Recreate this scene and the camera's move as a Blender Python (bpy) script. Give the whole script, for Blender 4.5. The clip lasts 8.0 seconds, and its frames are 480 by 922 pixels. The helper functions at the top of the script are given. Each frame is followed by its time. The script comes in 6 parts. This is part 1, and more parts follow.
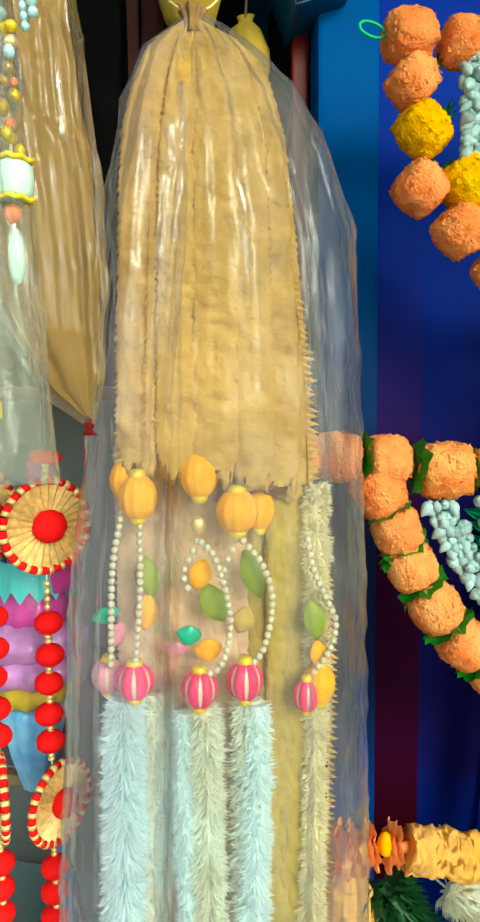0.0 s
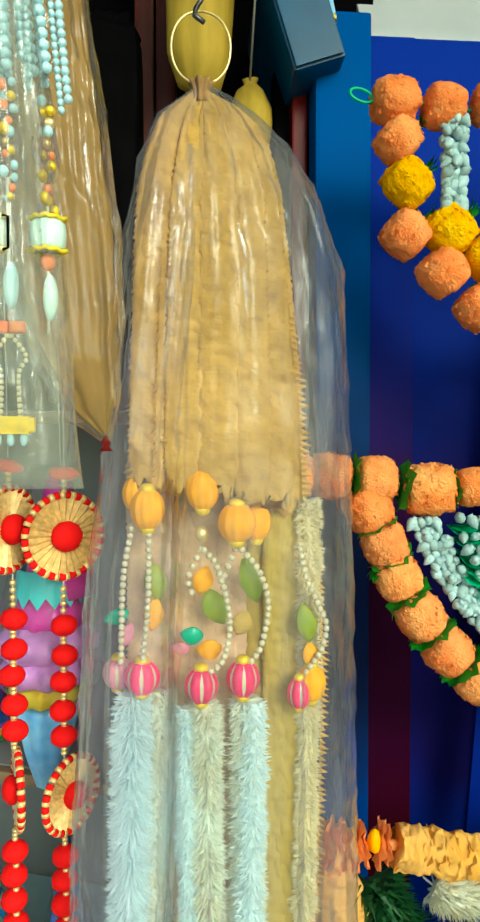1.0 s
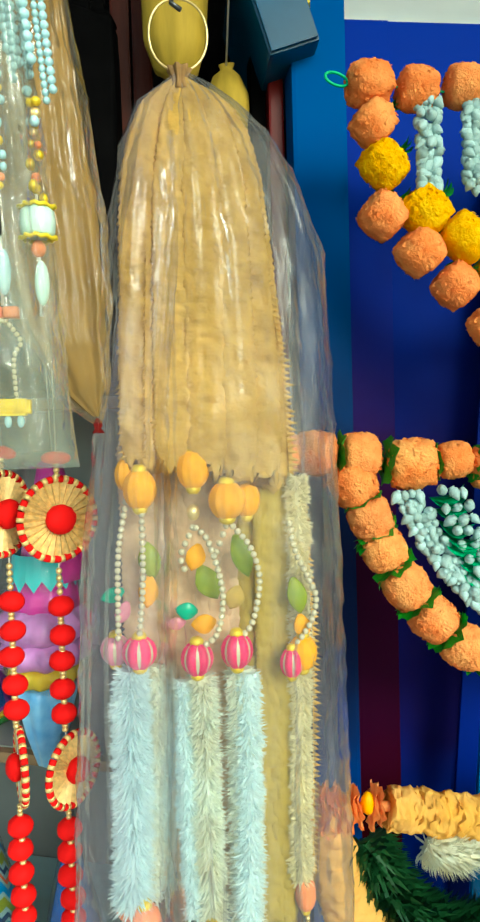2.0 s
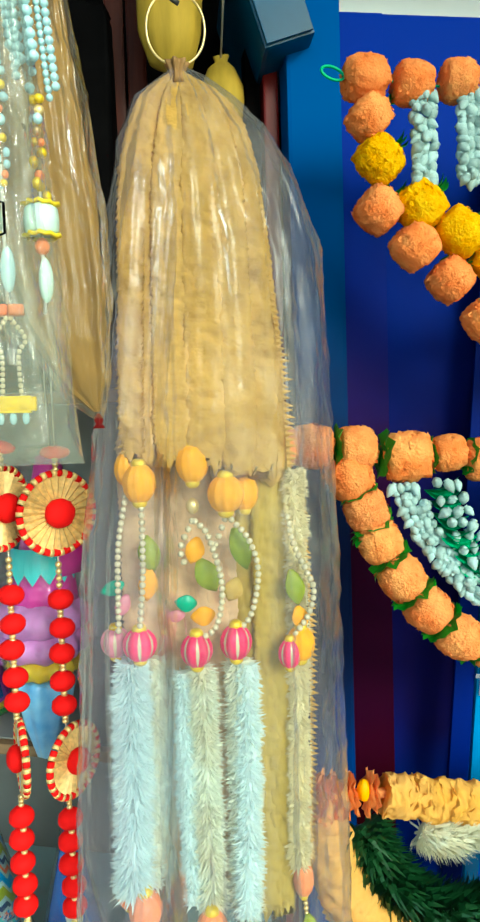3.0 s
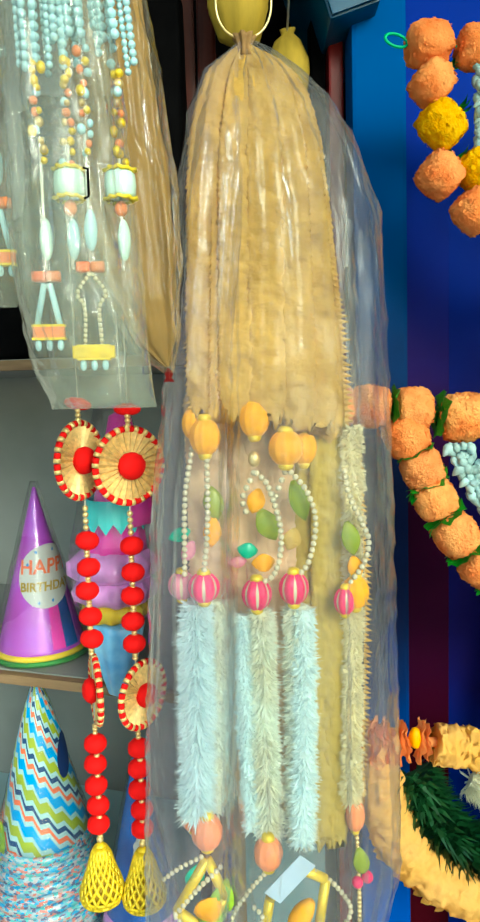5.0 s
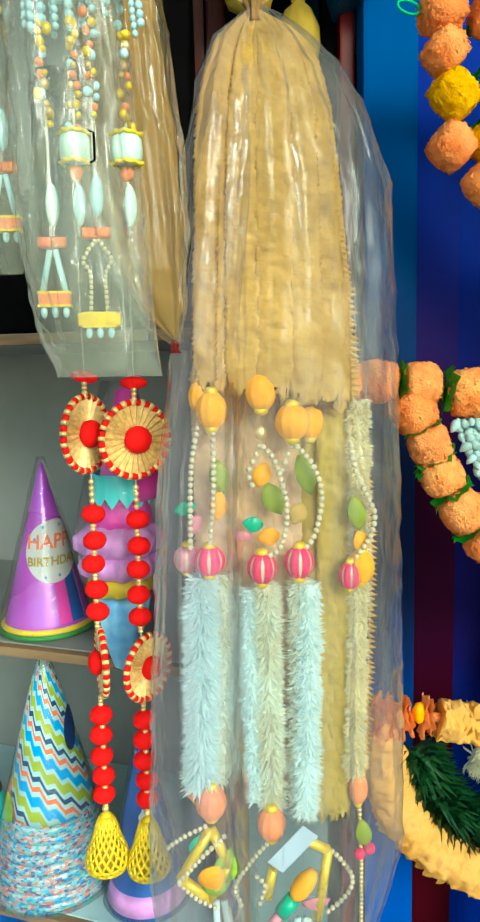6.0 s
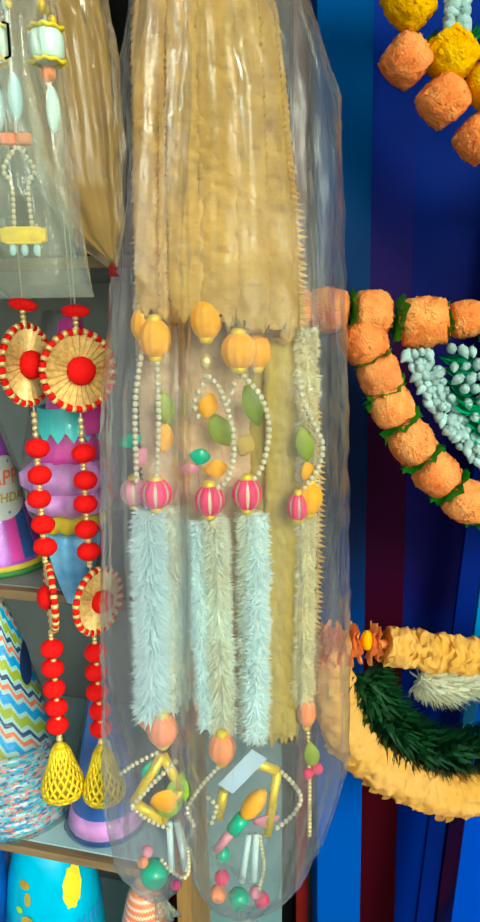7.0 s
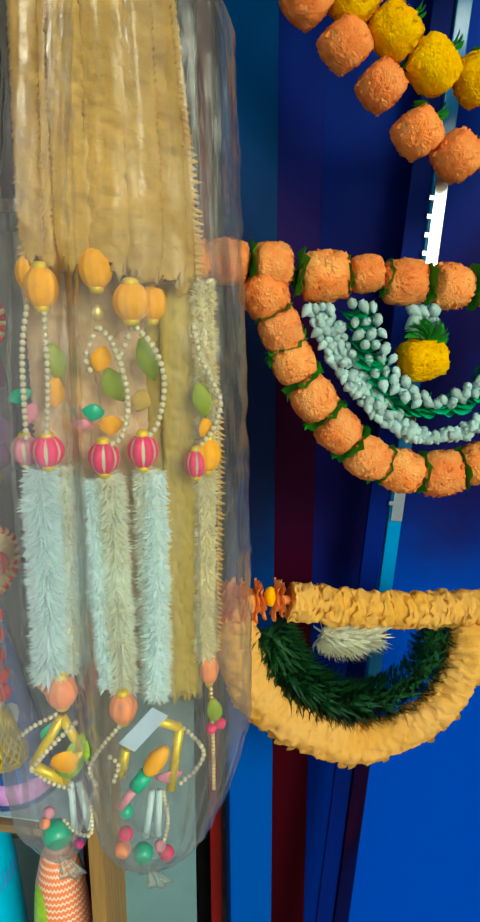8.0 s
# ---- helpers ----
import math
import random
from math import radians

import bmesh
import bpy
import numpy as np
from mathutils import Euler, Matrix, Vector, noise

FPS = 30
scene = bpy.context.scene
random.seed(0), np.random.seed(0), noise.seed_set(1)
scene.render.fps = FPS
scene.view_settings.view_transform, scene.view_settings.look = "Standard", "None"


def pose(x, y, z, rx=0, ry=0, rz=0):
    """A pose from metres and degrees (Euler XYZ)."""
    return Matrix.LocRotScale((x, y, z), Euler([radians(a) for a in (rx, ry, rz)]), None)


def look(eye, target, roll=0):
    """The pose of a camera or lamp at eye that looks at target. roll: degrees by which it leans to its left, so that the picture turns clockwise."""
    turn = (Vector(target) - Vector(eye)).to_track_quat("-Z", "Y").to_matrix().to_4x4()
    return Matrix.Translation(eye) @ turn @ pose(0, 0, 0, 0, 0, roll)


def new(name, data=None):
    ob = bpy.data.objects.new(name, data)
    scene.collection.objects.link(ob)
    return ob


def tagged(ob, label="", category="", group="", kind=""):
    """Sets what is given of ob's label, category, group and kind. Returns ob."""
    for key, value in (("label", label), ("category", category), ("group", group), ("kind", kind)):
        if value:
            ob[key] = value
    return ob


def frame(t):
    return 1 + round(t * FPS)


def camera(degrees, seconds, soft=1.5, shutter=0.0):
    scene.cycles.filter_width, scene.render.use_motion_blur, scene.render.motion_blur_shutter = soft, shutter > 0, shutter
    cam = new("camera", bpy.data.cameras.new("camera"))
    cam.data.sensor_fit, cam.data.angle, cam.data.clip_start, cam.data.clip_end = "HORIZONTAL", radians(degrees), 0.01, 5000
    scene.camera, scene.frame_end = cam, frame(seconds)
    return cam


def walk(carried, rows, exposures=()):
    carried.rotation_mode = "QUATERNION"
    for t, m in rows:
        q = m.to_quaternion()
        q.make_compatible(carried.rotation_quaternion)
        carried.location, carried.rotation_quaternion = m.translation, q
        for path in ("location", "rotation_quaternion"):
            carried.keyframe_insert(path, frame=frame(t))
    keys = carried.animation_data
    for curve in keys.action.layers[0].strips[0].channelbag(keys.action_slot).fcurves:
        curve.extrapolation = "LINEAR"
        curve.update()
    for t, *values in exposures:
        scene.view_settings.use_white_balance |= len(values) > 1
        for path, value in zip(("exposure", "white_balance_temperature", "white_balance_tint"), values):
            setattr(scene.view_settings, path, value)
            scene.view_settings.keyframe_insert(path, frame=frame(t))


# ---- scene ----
cam = camera(38.6, 8.0, soft=2.3)
PATH = [
    (0, (-0.031, 0.305, 1.444), (0.161, 2.287, 1.258), -0.1),
    (0.5, (-0.031, 0.277, 1.443), (0.153, 2.263, 1.302), 1.1),
    (1, (-0.030, 0.261, 1.439), (0.139, 2.251, 1.342), 0.3),
    (1.5, (-0.032, 0.249, 1.433), (0.104, 2.241, 1.321), -0.6),
    (1.7, (-0.032, 0.248, 1.433), (0.140, 2.237, 1.310), -1.1),
    (2.8, (-0.040, 0.249, 1.439), (0.206, 2.227, 1.284), -1.2),
    (3, (-0.040, 0.245, 1.437), (0.203, 2.224, 1.274), -1.4),
    (3.5, (-0.034, 0.214, 1.425), (0.181, 2.196, 1.267), -1.9),
    (4, (-0.032, 0.216, 1.420), (0.169, 2.197, 1.238), -1.9),
    (4.5, (-0.036, 0.217, 1.420), (0.114, 2.202, 1.223), -1.4),
    (5, (-0.041, 0.216, 1.421), (0.016, 2.204, 1.210), -1.2),
    (5.2, (-0.041, 0.213, 1.420), (-0.017, 2.204, 1.241), -0.9),
    (6.5, (-0.038, 0.220, 1.410), (0.030, 2.188, 1.064), -0.8),
    (7, (-0.026, 0.223, 1.405), (0.101, 2.173, 0.979), -0.8),
    (7.5, (-0.010, 0.224, 1.399), (0.169, 2.155, 0.909), -0.5),
    (8, (0.001, 0.229, 1.398), (0.313, 2.131, 0.866), 0.3),
]
EXPOSURES = [(0, 0.97, 6600, -15), (1, 0.87, 6550, -17), (3, 0.99, 6300, -17), (5, 1.00, 6300, -18), (6.5, 0.97, 6350, -18), (7, 0.80, 6550, -17), (7.5, 0.56, 6700, -17), (8, 0.41, 6900, -15)]
walk(cam, [(t, look(eye, target, roll)) for t, eye, target, roll in PATH], EXPOSURES)

# ---- light ----
world = bpy.data.worlds.new("sky")
scene.world = world
world.use_nodes = True
wn = world.node_tree.nodes
sky = wn.new("ShaderNodeTexSky")
sky.sky_type, sky.sun_disc = "NISHITA", False
sky.sun_elevation, sky.sun_rotation = radians(28), radians(157)
world.node_tree.links.new(sky.outputs[0], wn["Background"].inputs[0])
wn["Background"].inputs[1].default_value = 0.15
sun_data = bpy.data.lights.new("sun", "SUN")
sun_data.energy, sun_data.angle, sun_data.color = 1.5, radians(24), (1.0, 0.93, 0.84)
sun = new("sun", sun_data)
sun.matrix_world = look((1.5, -2.6, 2.9), (0.1, 0.7, 1.2))

# ---- materials ----


def mat(name, color, rough=0.5, metal=0.0, scale=60.0, vary=0.12, bump=0.15, bump_scale=0.0, second=None, stretch=(1, 1, 1), random_tint=0.0, coat=0.0, sheen=0.0, sss=0.0, spec=0.4, thin=0.0):
    m = bpy.data.materials.new(name)
    m.use_nodes = True
    nt = m.node_tree
    b = nt.nodes["Principled BSDF"]
    tc = nt.nodes.new("ShaderNodeTexCoord")
    mp = nt.nodes.new("ShaderNodeMapping")
    mp.inputs["Scale"].default_value = stretch
    nt.links.new(tc.outputs["Object"], mp.inputs[0])
    n1 = nt.nodes.new("ShaderNodeTexNoise")
    n1.inputs["Scale"].default_value, n1.inputs["Detail"].default_value = scale, 6
    n2 = nt.nodes.new("ShaderNodeTexNoise")
    n2.inputs["Scale"].default_value, n2.inputs["Detail"].default_value = scale * 0.13, 3
    for n in (n1, n2):
        nt.links.new(mp.outputs[0], n.inputs["Vector"])
    add = nt.nodes.new("ShaderNodeMath")
    add.operation = "ADD"
    nt.links.new(n1.outputs[0], add.inputs[0])
    nt.links.new(n2.outputs[0], add.inputs[1])
    half = nt.nodes.new("ShaderNodeMath")
    half.operation = "MULTIPLY"
    half.inputs[1].default_value = 0.5
    nt.links.new(add.outputs[0], half.inputs[0])
    ramp = nt.nodes.new("ShaderNodeValToRGB")
    dark = [c * (1 - 2 * vary) for c in (second or color)]
    lite = [min(1, c * (1 + vary) + 0.02 * vary) for c in color]
    ramp.color_ramp.elements[0].position, ramp.color_ramp.elements[1].position = 0.35, 0.62
    ramp.color_ramp.elements[0].color, ramp.color_ramp.elements[1].color = (*dark, 1), (*lite, 1)
    nt.links.new(half.outputs[0], ramp.inputs[0])
    out = ramp.outputs[0]
    if random_tint:
        info = nt.nodes.new("ShaderNodeObjectInfo")
        hsv = nt.nodes.new("ShaderNodeHueSaturation")
        mr = nt.nodes.new("ShaderNodeMapRange")
        mr.inputs[3].default_value, mr.inputs[4].default_value = 1 - random_tint, 1 + random_tint
        nt.links.new(info.outputs["Random"], mr.inputs[0])
        nt.links.new(mr.outputs[0], hsv.inputs["Value"])
        mh = nt.nodes.new("ShaderNodeMapRange")
        mh.inputs[3].default_value, mh.inputs[4].default_value = 0.5 - random_tint * 0.06, 0.5 + random_tint * 0.06
        nt.links.new(info.outputs["Random"], mh.inputs[0])
        nt.links.new(mh.outputs[0], hsv.inputs["Hue"])
        nt.links.new(out, hsv.inputs["Color"])
        out = hsv.outputs[0]
    nt.links.new(out, b.inputs["Base Color"])
    b.inputs["Metallic"].default_value = metal
    rr = nt.nodes.new("ShaderNodeMapRange")
    rr.inputs[3].default_value, rr.inputs[4].default_value = max(0.02, rough - 0.1), min(1, rough + 0.1)
    nt.links.new(n2.outputs[0], rr.inputs[0])
    nt.links.new(rr.outputs[0], b.inputs["Roughness"])
    b.inputs["Coat Weight"].default_value = coat
    b.inputs["Specular IOR Level"].default_value = spec
    if thin:
        glow = nt.nodes.new("ShaderNodeBsdfTranslucent")
        nt.links.new(out, glow.inputs[0])
        blend = nt.nodes.new("ShaderNodeMixShader")
        blend.inputs[0].default_value = thin
        nt.links.new(b.outputs[0], blend.inputs[1])
        nt.links.new(glow.outputs[0], blend.inputs[2])
        nt.links.new(blend.outputs[0], nt.nodes["Material Output"].inputs["Surface"])
    b.inputs["Sheen Weight"].default_value = sheen
    if sss:
        b.inputs["Subsurface Weight"].default_value = sss
        b.inputs["Subsurface Radius"].default_value = (0.006, 0.004, 0.003)
        b.inputs["Subsurface Scale"].default_value = 0.4
    if bump:
        bp = nt.nodes.new("ShaderNodeBump")
        bp.inputs["Strength"].default_value, bp.inputs["Distance"].default_value = bump, 0.002
        if bump_scale:
            n3 = nt.nodes.new("ShaderNodeTexNoise")
            n3.inputs["Scale"].default_value = bump_scale
            nt.links.new(mp.outputs[0], n3.inputs["Vector"])
            nt.links.new(n3.outputs[0], bp.inputs["Height"])
        else:
            nt.links.new(n1.outputs[0], bp.inputs["Height"])
        nt.links.new(bp.outputs[0], b.inputs["Normal"])
    return m


def film_mat(name, tint, haze, gloss_rough=0.12, bump=0.6):
    """Thin clear plastic film: mostly clear, with a milky haze in streaks and a crumpled gloss."""
    m = bpy.data.materials.new(name)
    m.use_nodes = True
    nt = m.node_tree
    nt.nodes.remove(nt.nodes["Principled BSDF"])
    out = nt.nodes["Material Output"]
    tc = nt.nodes.new("ShaderNodeTexCoord")
    mp = nt.nodes.new("ShaderNodeMapping")
    mp.inputs["Scale"].default_value = (1, 1, 0.16)
    nt.links.new(tc.outputs["Object"], mp.inputs[0])
    folds = nt.nodes.new("ShaderNodeTexNoise")
    folds.inputs["Scale"].default_value, folds.inputs["Detail"].default_value, folds.inputs["Distortion"].default_value = 55, 5, 0.6
    nt.links.new(mp.outputs[0], folds.inputs["Vector"])
    crumple = nt.nodes.new("ShaderNodeTexVoronoi")
    crumple.feature = "F1"
    crumple.inputs["Scale"].default_value = 42
    mp2 = nt.nodes.new("ShaderNodeMapping")
    mp2.inputs["Scale"].default_value = (1, 1, 0.5)
    nt.links.new(tc.outputs["Object"], mp2.inputs[0])
    nt.links.new(mp2.outputs[0], crumple.inputs["Vector"])
    mix_h = nt.nodes.new("ShaderNodeMath")
    mix_h.operation = "MULTIPLY_ADD"
    mix_h.inputs[1].default_value = 0.5
    nt.links.new(crumple.outputs[0], mix_h.inputs[0])
    nt.links.new(folds.outputs[0], mix_h.inputs[2])
    bp = nt.nodes.new("ShaderNodeBump")
    bp.inputs["Strength"].default_value, bp.inputs["Distance"].default_value = bump, 0.006
    nt.links.new(mix_h.outputs[0], bp.inputs["Height"])
    clear = nt.nodes.new("ShaderNodeBsdfTransparent")
    clear.inputs[0].default_value = (0.97, 0.975, 0.98, 1)
    milk = nt.nodes.new("ShaderNodeBsdfTranslucent")
    milk.inputs[0].default_value = (*tint, 1)
    milk2 = nt.nodes.new("ShaderNodeBsdfDiffuse")
    milk2.inputs[0].default_value = (*tint, 1)
    mm = nt.nodes.new("ShaderNodeMixShader")
    mm.inputs[0].default_value = 0.6
    nt.links.new(milk.outputs[0], mm.inputs[1])
    nt.links.new(milk2.outputs[0], mm.inputs[2])
    streak = nt.nodes.new("ShaderNodeMapRange")
    streak.inputs[1].default_value, streak.inputs[2].default_value = 0.35, 0.72
    streak.inputs[3].default_value, streak.inputs[4].default_value = haze * 0.5, haze * 1.9
    nt.links.new(folds.outputs[0], streak.inputs[0])
    body = nt.nodes.new("ShaderNodeMixShader")
    nt.links.new(streak.outputs[0], body.inputs[0])
    nt.links.new(clear.outputs[0], body.inputs[1])
    nt.links.new(mm.outputs[0], body.inputs[2])
    gloss = nt.nodes.new("ShaderNodeBsdfGlossy")
    gloss.inputs["Roughness"].default_value = gloss_rough
    nt.links.new(bp.outputs[0], gloss.inputs["Normal"])
    fres = nt.nodes.new("ShaderNodeFresnel")
    fres.inputs[0].default_value = 1.28
    nt.links.new(bp.outputs[0], fres.inputs["Normal"])
    top = nt.nodes.new("ShaderNodeMixShader")
    share = nt.nodes.new("ShaderNodeMath")
    share.operation, share.use_clamp = "MULTIPLY_ADD", True
    share.inputs[1].default_value, share.inputs[2].default_value = 0.44, 0.024
    nt.links.new(fres.outputs[0], share.inputs[0])
    nt.links.new(share.outputs[0], top.inputs[0])
    nt.links.new(body.outputs[0], top.inputs[1])
    nt.links.new(gloss.outputs[0], top.inputs[2])
    nt.links.new(top.outputs[0], out.inputs["Surface"])
    return m


FILM = film_mat("clear_film", (0.56, 0.56, 0.58), 0.105, 0.27, 0.55)
FILM_MILK = film_mat("milky_film", (0.62, 0.65, 0.52), 0.20, 0.07, 1.0)
# lilac tint puts the reflected sky into the film colour
FILM_COOL = film_mat("sky_reflect_film", (0.56, 0.54, 0.68), 0.15, 0.12, 0.55)
# same film with extra painted haze, to fade what stands behind a bag
FILM_BACK = film_mat("hazy_back_film", (0.46, 0.43, 0.43), 0.20, 0.2)
FILM_THIN = film_mat("thin_film", (0.8, 0.8, 0.82), 0.04, 0.10, 0.5)
FILM_GOLD = film_mat("amber_film", (0.48, 0.36, 0.18), 0.18, 0.12, 0.6)
CREAM = mat("cream_fringe", (0.76, 0.47, 0.115), 0.6, vary=0.10, scale=60, second=(0.66, 0.39, 0.09), spec=0.1, thin=0.35, stretch=(1, 1, 1.3), bump=0.55, bump_scale=330)
WHITE_F = mat("white_fringe", (0.82, 0.95, 0.96), 0.4, vary=0.03, scale=150, spec=0.35, thin=0.35)
IVORY_F = mat("ivory_fringe", (0.84, 0.88, 0.78), 0.4, vary=0.05, scale=60, second=(0.86, 0.78, 0.54), spec=0.35, thin=0.35)
CREAM_D = mat("dull_cream_fringe", (0.72, 0.49, 0.12), 0.6, vary=0.05, scale=60, spec=0.1, thin=0.35, stretch=(1, 1, 2.5), bump=0.5, bump_scale=260)
CREAM_G = mat("golden_cream_fringe", (0.62, 0.44, 0.095), 0.6, vary=0.08, scale=40, spec=0.1, thin=0.3, stretch=(2, 2, 0.3), bump=0.4, bump_scale=200)
MINT = mat("mint_pearl_plastic", (0.62, 0.82, 0.70), 0.3, vary=0.05, scale=200, coat=0.3, bump=0)
CREAM_L = mat("pale_cream_fringe", (0.90, 0.82, 0.54), 0.6, vary=0.08, scale=60, spec=0.1, thin=0.35, bump=0.5, bump_scale=260)
BACK_F = mat("greyed_cream_fringe", (0.86, 0.60, 0.36), 0.6, vary=0.12, scale=60, spec=0.1, thin=0.3, bump=0.5, bump_scale=260)
TAN = mat("tan_cloth", (0.29, 0.165, 0.04), 0.5, vary=0.15, scale=40, bump=0.6, spec=0.15)
YELLOW = mat("yellow_silk_thread", (1.0, 0.40, 0.0), 0.5, vary=0.1, scale=200, spec=0.12)
PEACH = mat("peach_silk_thread", (0.85, 0.26, 0.10), 0.4, vary=0.1, scale=200, spec=0.25)
PINK = mat("pink_silk_thread", (0.80, 0.015, 0.13), 0.4, vary=0.12, scale=200, spec=0.25)
PALE_PINK = mat("pale_pink_thread", (0.66, 0.22, 0.30), 0.4, vary=0.1, scale=200)
GOLD = mat("gold_bead_metal", (0.86, 0.64, 0.28), 0.3, metal=0.6, vary=0.1, scale=300)
GOLD_CAP = mat("gold_cap_plastic", (0.85, 0.58, 0.03), 0.3, metal=0.3, vary=0.1, scale=300)
PEARL = mat("pearl_plastic", (0.62, 0.54, 0.36), 0.25, vary=0.06, scale=300, coat=0.5, bump=0)
GREEN = mat("green_leaf_cloth", (0.30, 0.33, 0.0), 0.5, vary=0.05, scale=120, second=(0.20, 0.29, 0.0), bump=0.6)
LIME = mat("lime_leaf_cloth", (0.35, 0.55, 0.03), 0.5, vary=0.2, scale=120)
TEAL = mat("teal_bead", (0.0, 0.42, 0.24), 0.35, vary=0.1, scale=200, coat=0.3)
BUD_WHITE = mat("white_bud_plastic", (0.36, 0.51, 0.50), 0.45, vary=0.15, scale=200, random_tint=0.22, spec=0.3)
MARI = mat("orange_marigold_foam", (1.0, 0.40, 0.125), 0.9, vary=0.03, scale=1.6, second=(1.0, 0.24, 0.055), random_tint=0.05, spec=0.03, thin=0.2, bump=1.0, bump_scale=10)
MARI_Y = mat("yellow_marigold_foam", (1.0, 0.58, 0.01), 0.9, vary=0.03, scale=6, second=(0.95, 0.40, 0.0), random_tint=0.05, spec=0.03, thin=0.2, bump=1.0, bump_scale=10)
BOW = mat("green_ribbon_bow", (0.0, 0.42, 0.17), 0.5, vary=0.25, scale=150)
LEAF = mat("marigold_leaf", (0.03, 0.30, 0.01), 0.5, vary=0.25, scale=150)
RUFF = mat("yellow_ruffle_cloth", (1.0, 0.57, 0.18), 0.85, vary=0.03, scale=22, second=(1.0, 0.50, 0.05), random_tint=0.04, spec=0.03, thin=0.4, bump=0.9, bump_scale=170)
RUFF_O = mat("orange_ruffle_cloth", (1.0, 0.44, 0.15), 0.85, vary=0.03, scale=5, second=(1.0, 0.32, 0.1), random_tint=0.05, spec=0.03, thin=0.4, bump=0)
DKGREEN = mat("dark_green_tinsel", (0.008, 0.062, 0.014), 0.35, vary=0.3, scale=60)
RED = mat("red_velvet", (0.80, 0.003, 0.007), 0.7, vary=0.12, scale=300, spec=0.1)
GOTA = mat("gold_gota_ribbon", (0.78, 0.52, 0.20), 0.4, metal=0.2, vary=0.2, scale=260)
GOTA_RIM = mat("gold_rim_wrap", (0.85, 0.58, 0.22), 0.4, metal=0.2, vary=0.15, scale=260)
BELL = mat("yellow_woven_bell", (0.86, 0.60, 0.02), 0.4, metal=0.1, vary=0.15, scale=260)
BLUE_BAR = mat("sky_blue_gloss_enamel", (0.0, 0.22, 0.55), 0.25, vary=0.12, scale=12, bump=0.04, spec=0.4, stretch=(1, 1, 0.2))
DEEPNAVY = mat("deep_blue_enamel", (0.0, 0.011, 0.17), 0.5, vary=0.03, scale=6, second=(0.0, 0.004, 0.05), bump=0.06, bump_scale=25, stretch=(1, 1, 0.5), spec=0.03)
NAVY = mat("navy_reflect_enamel", (0.0, 0.002, 0.036), 0.4, vary=0.03, scale=7, second=(0.03, 0.0, 0.001), bump=0.08, bump_scale=20, stretch=(1.4, 1, 0.45), spec=0.03)


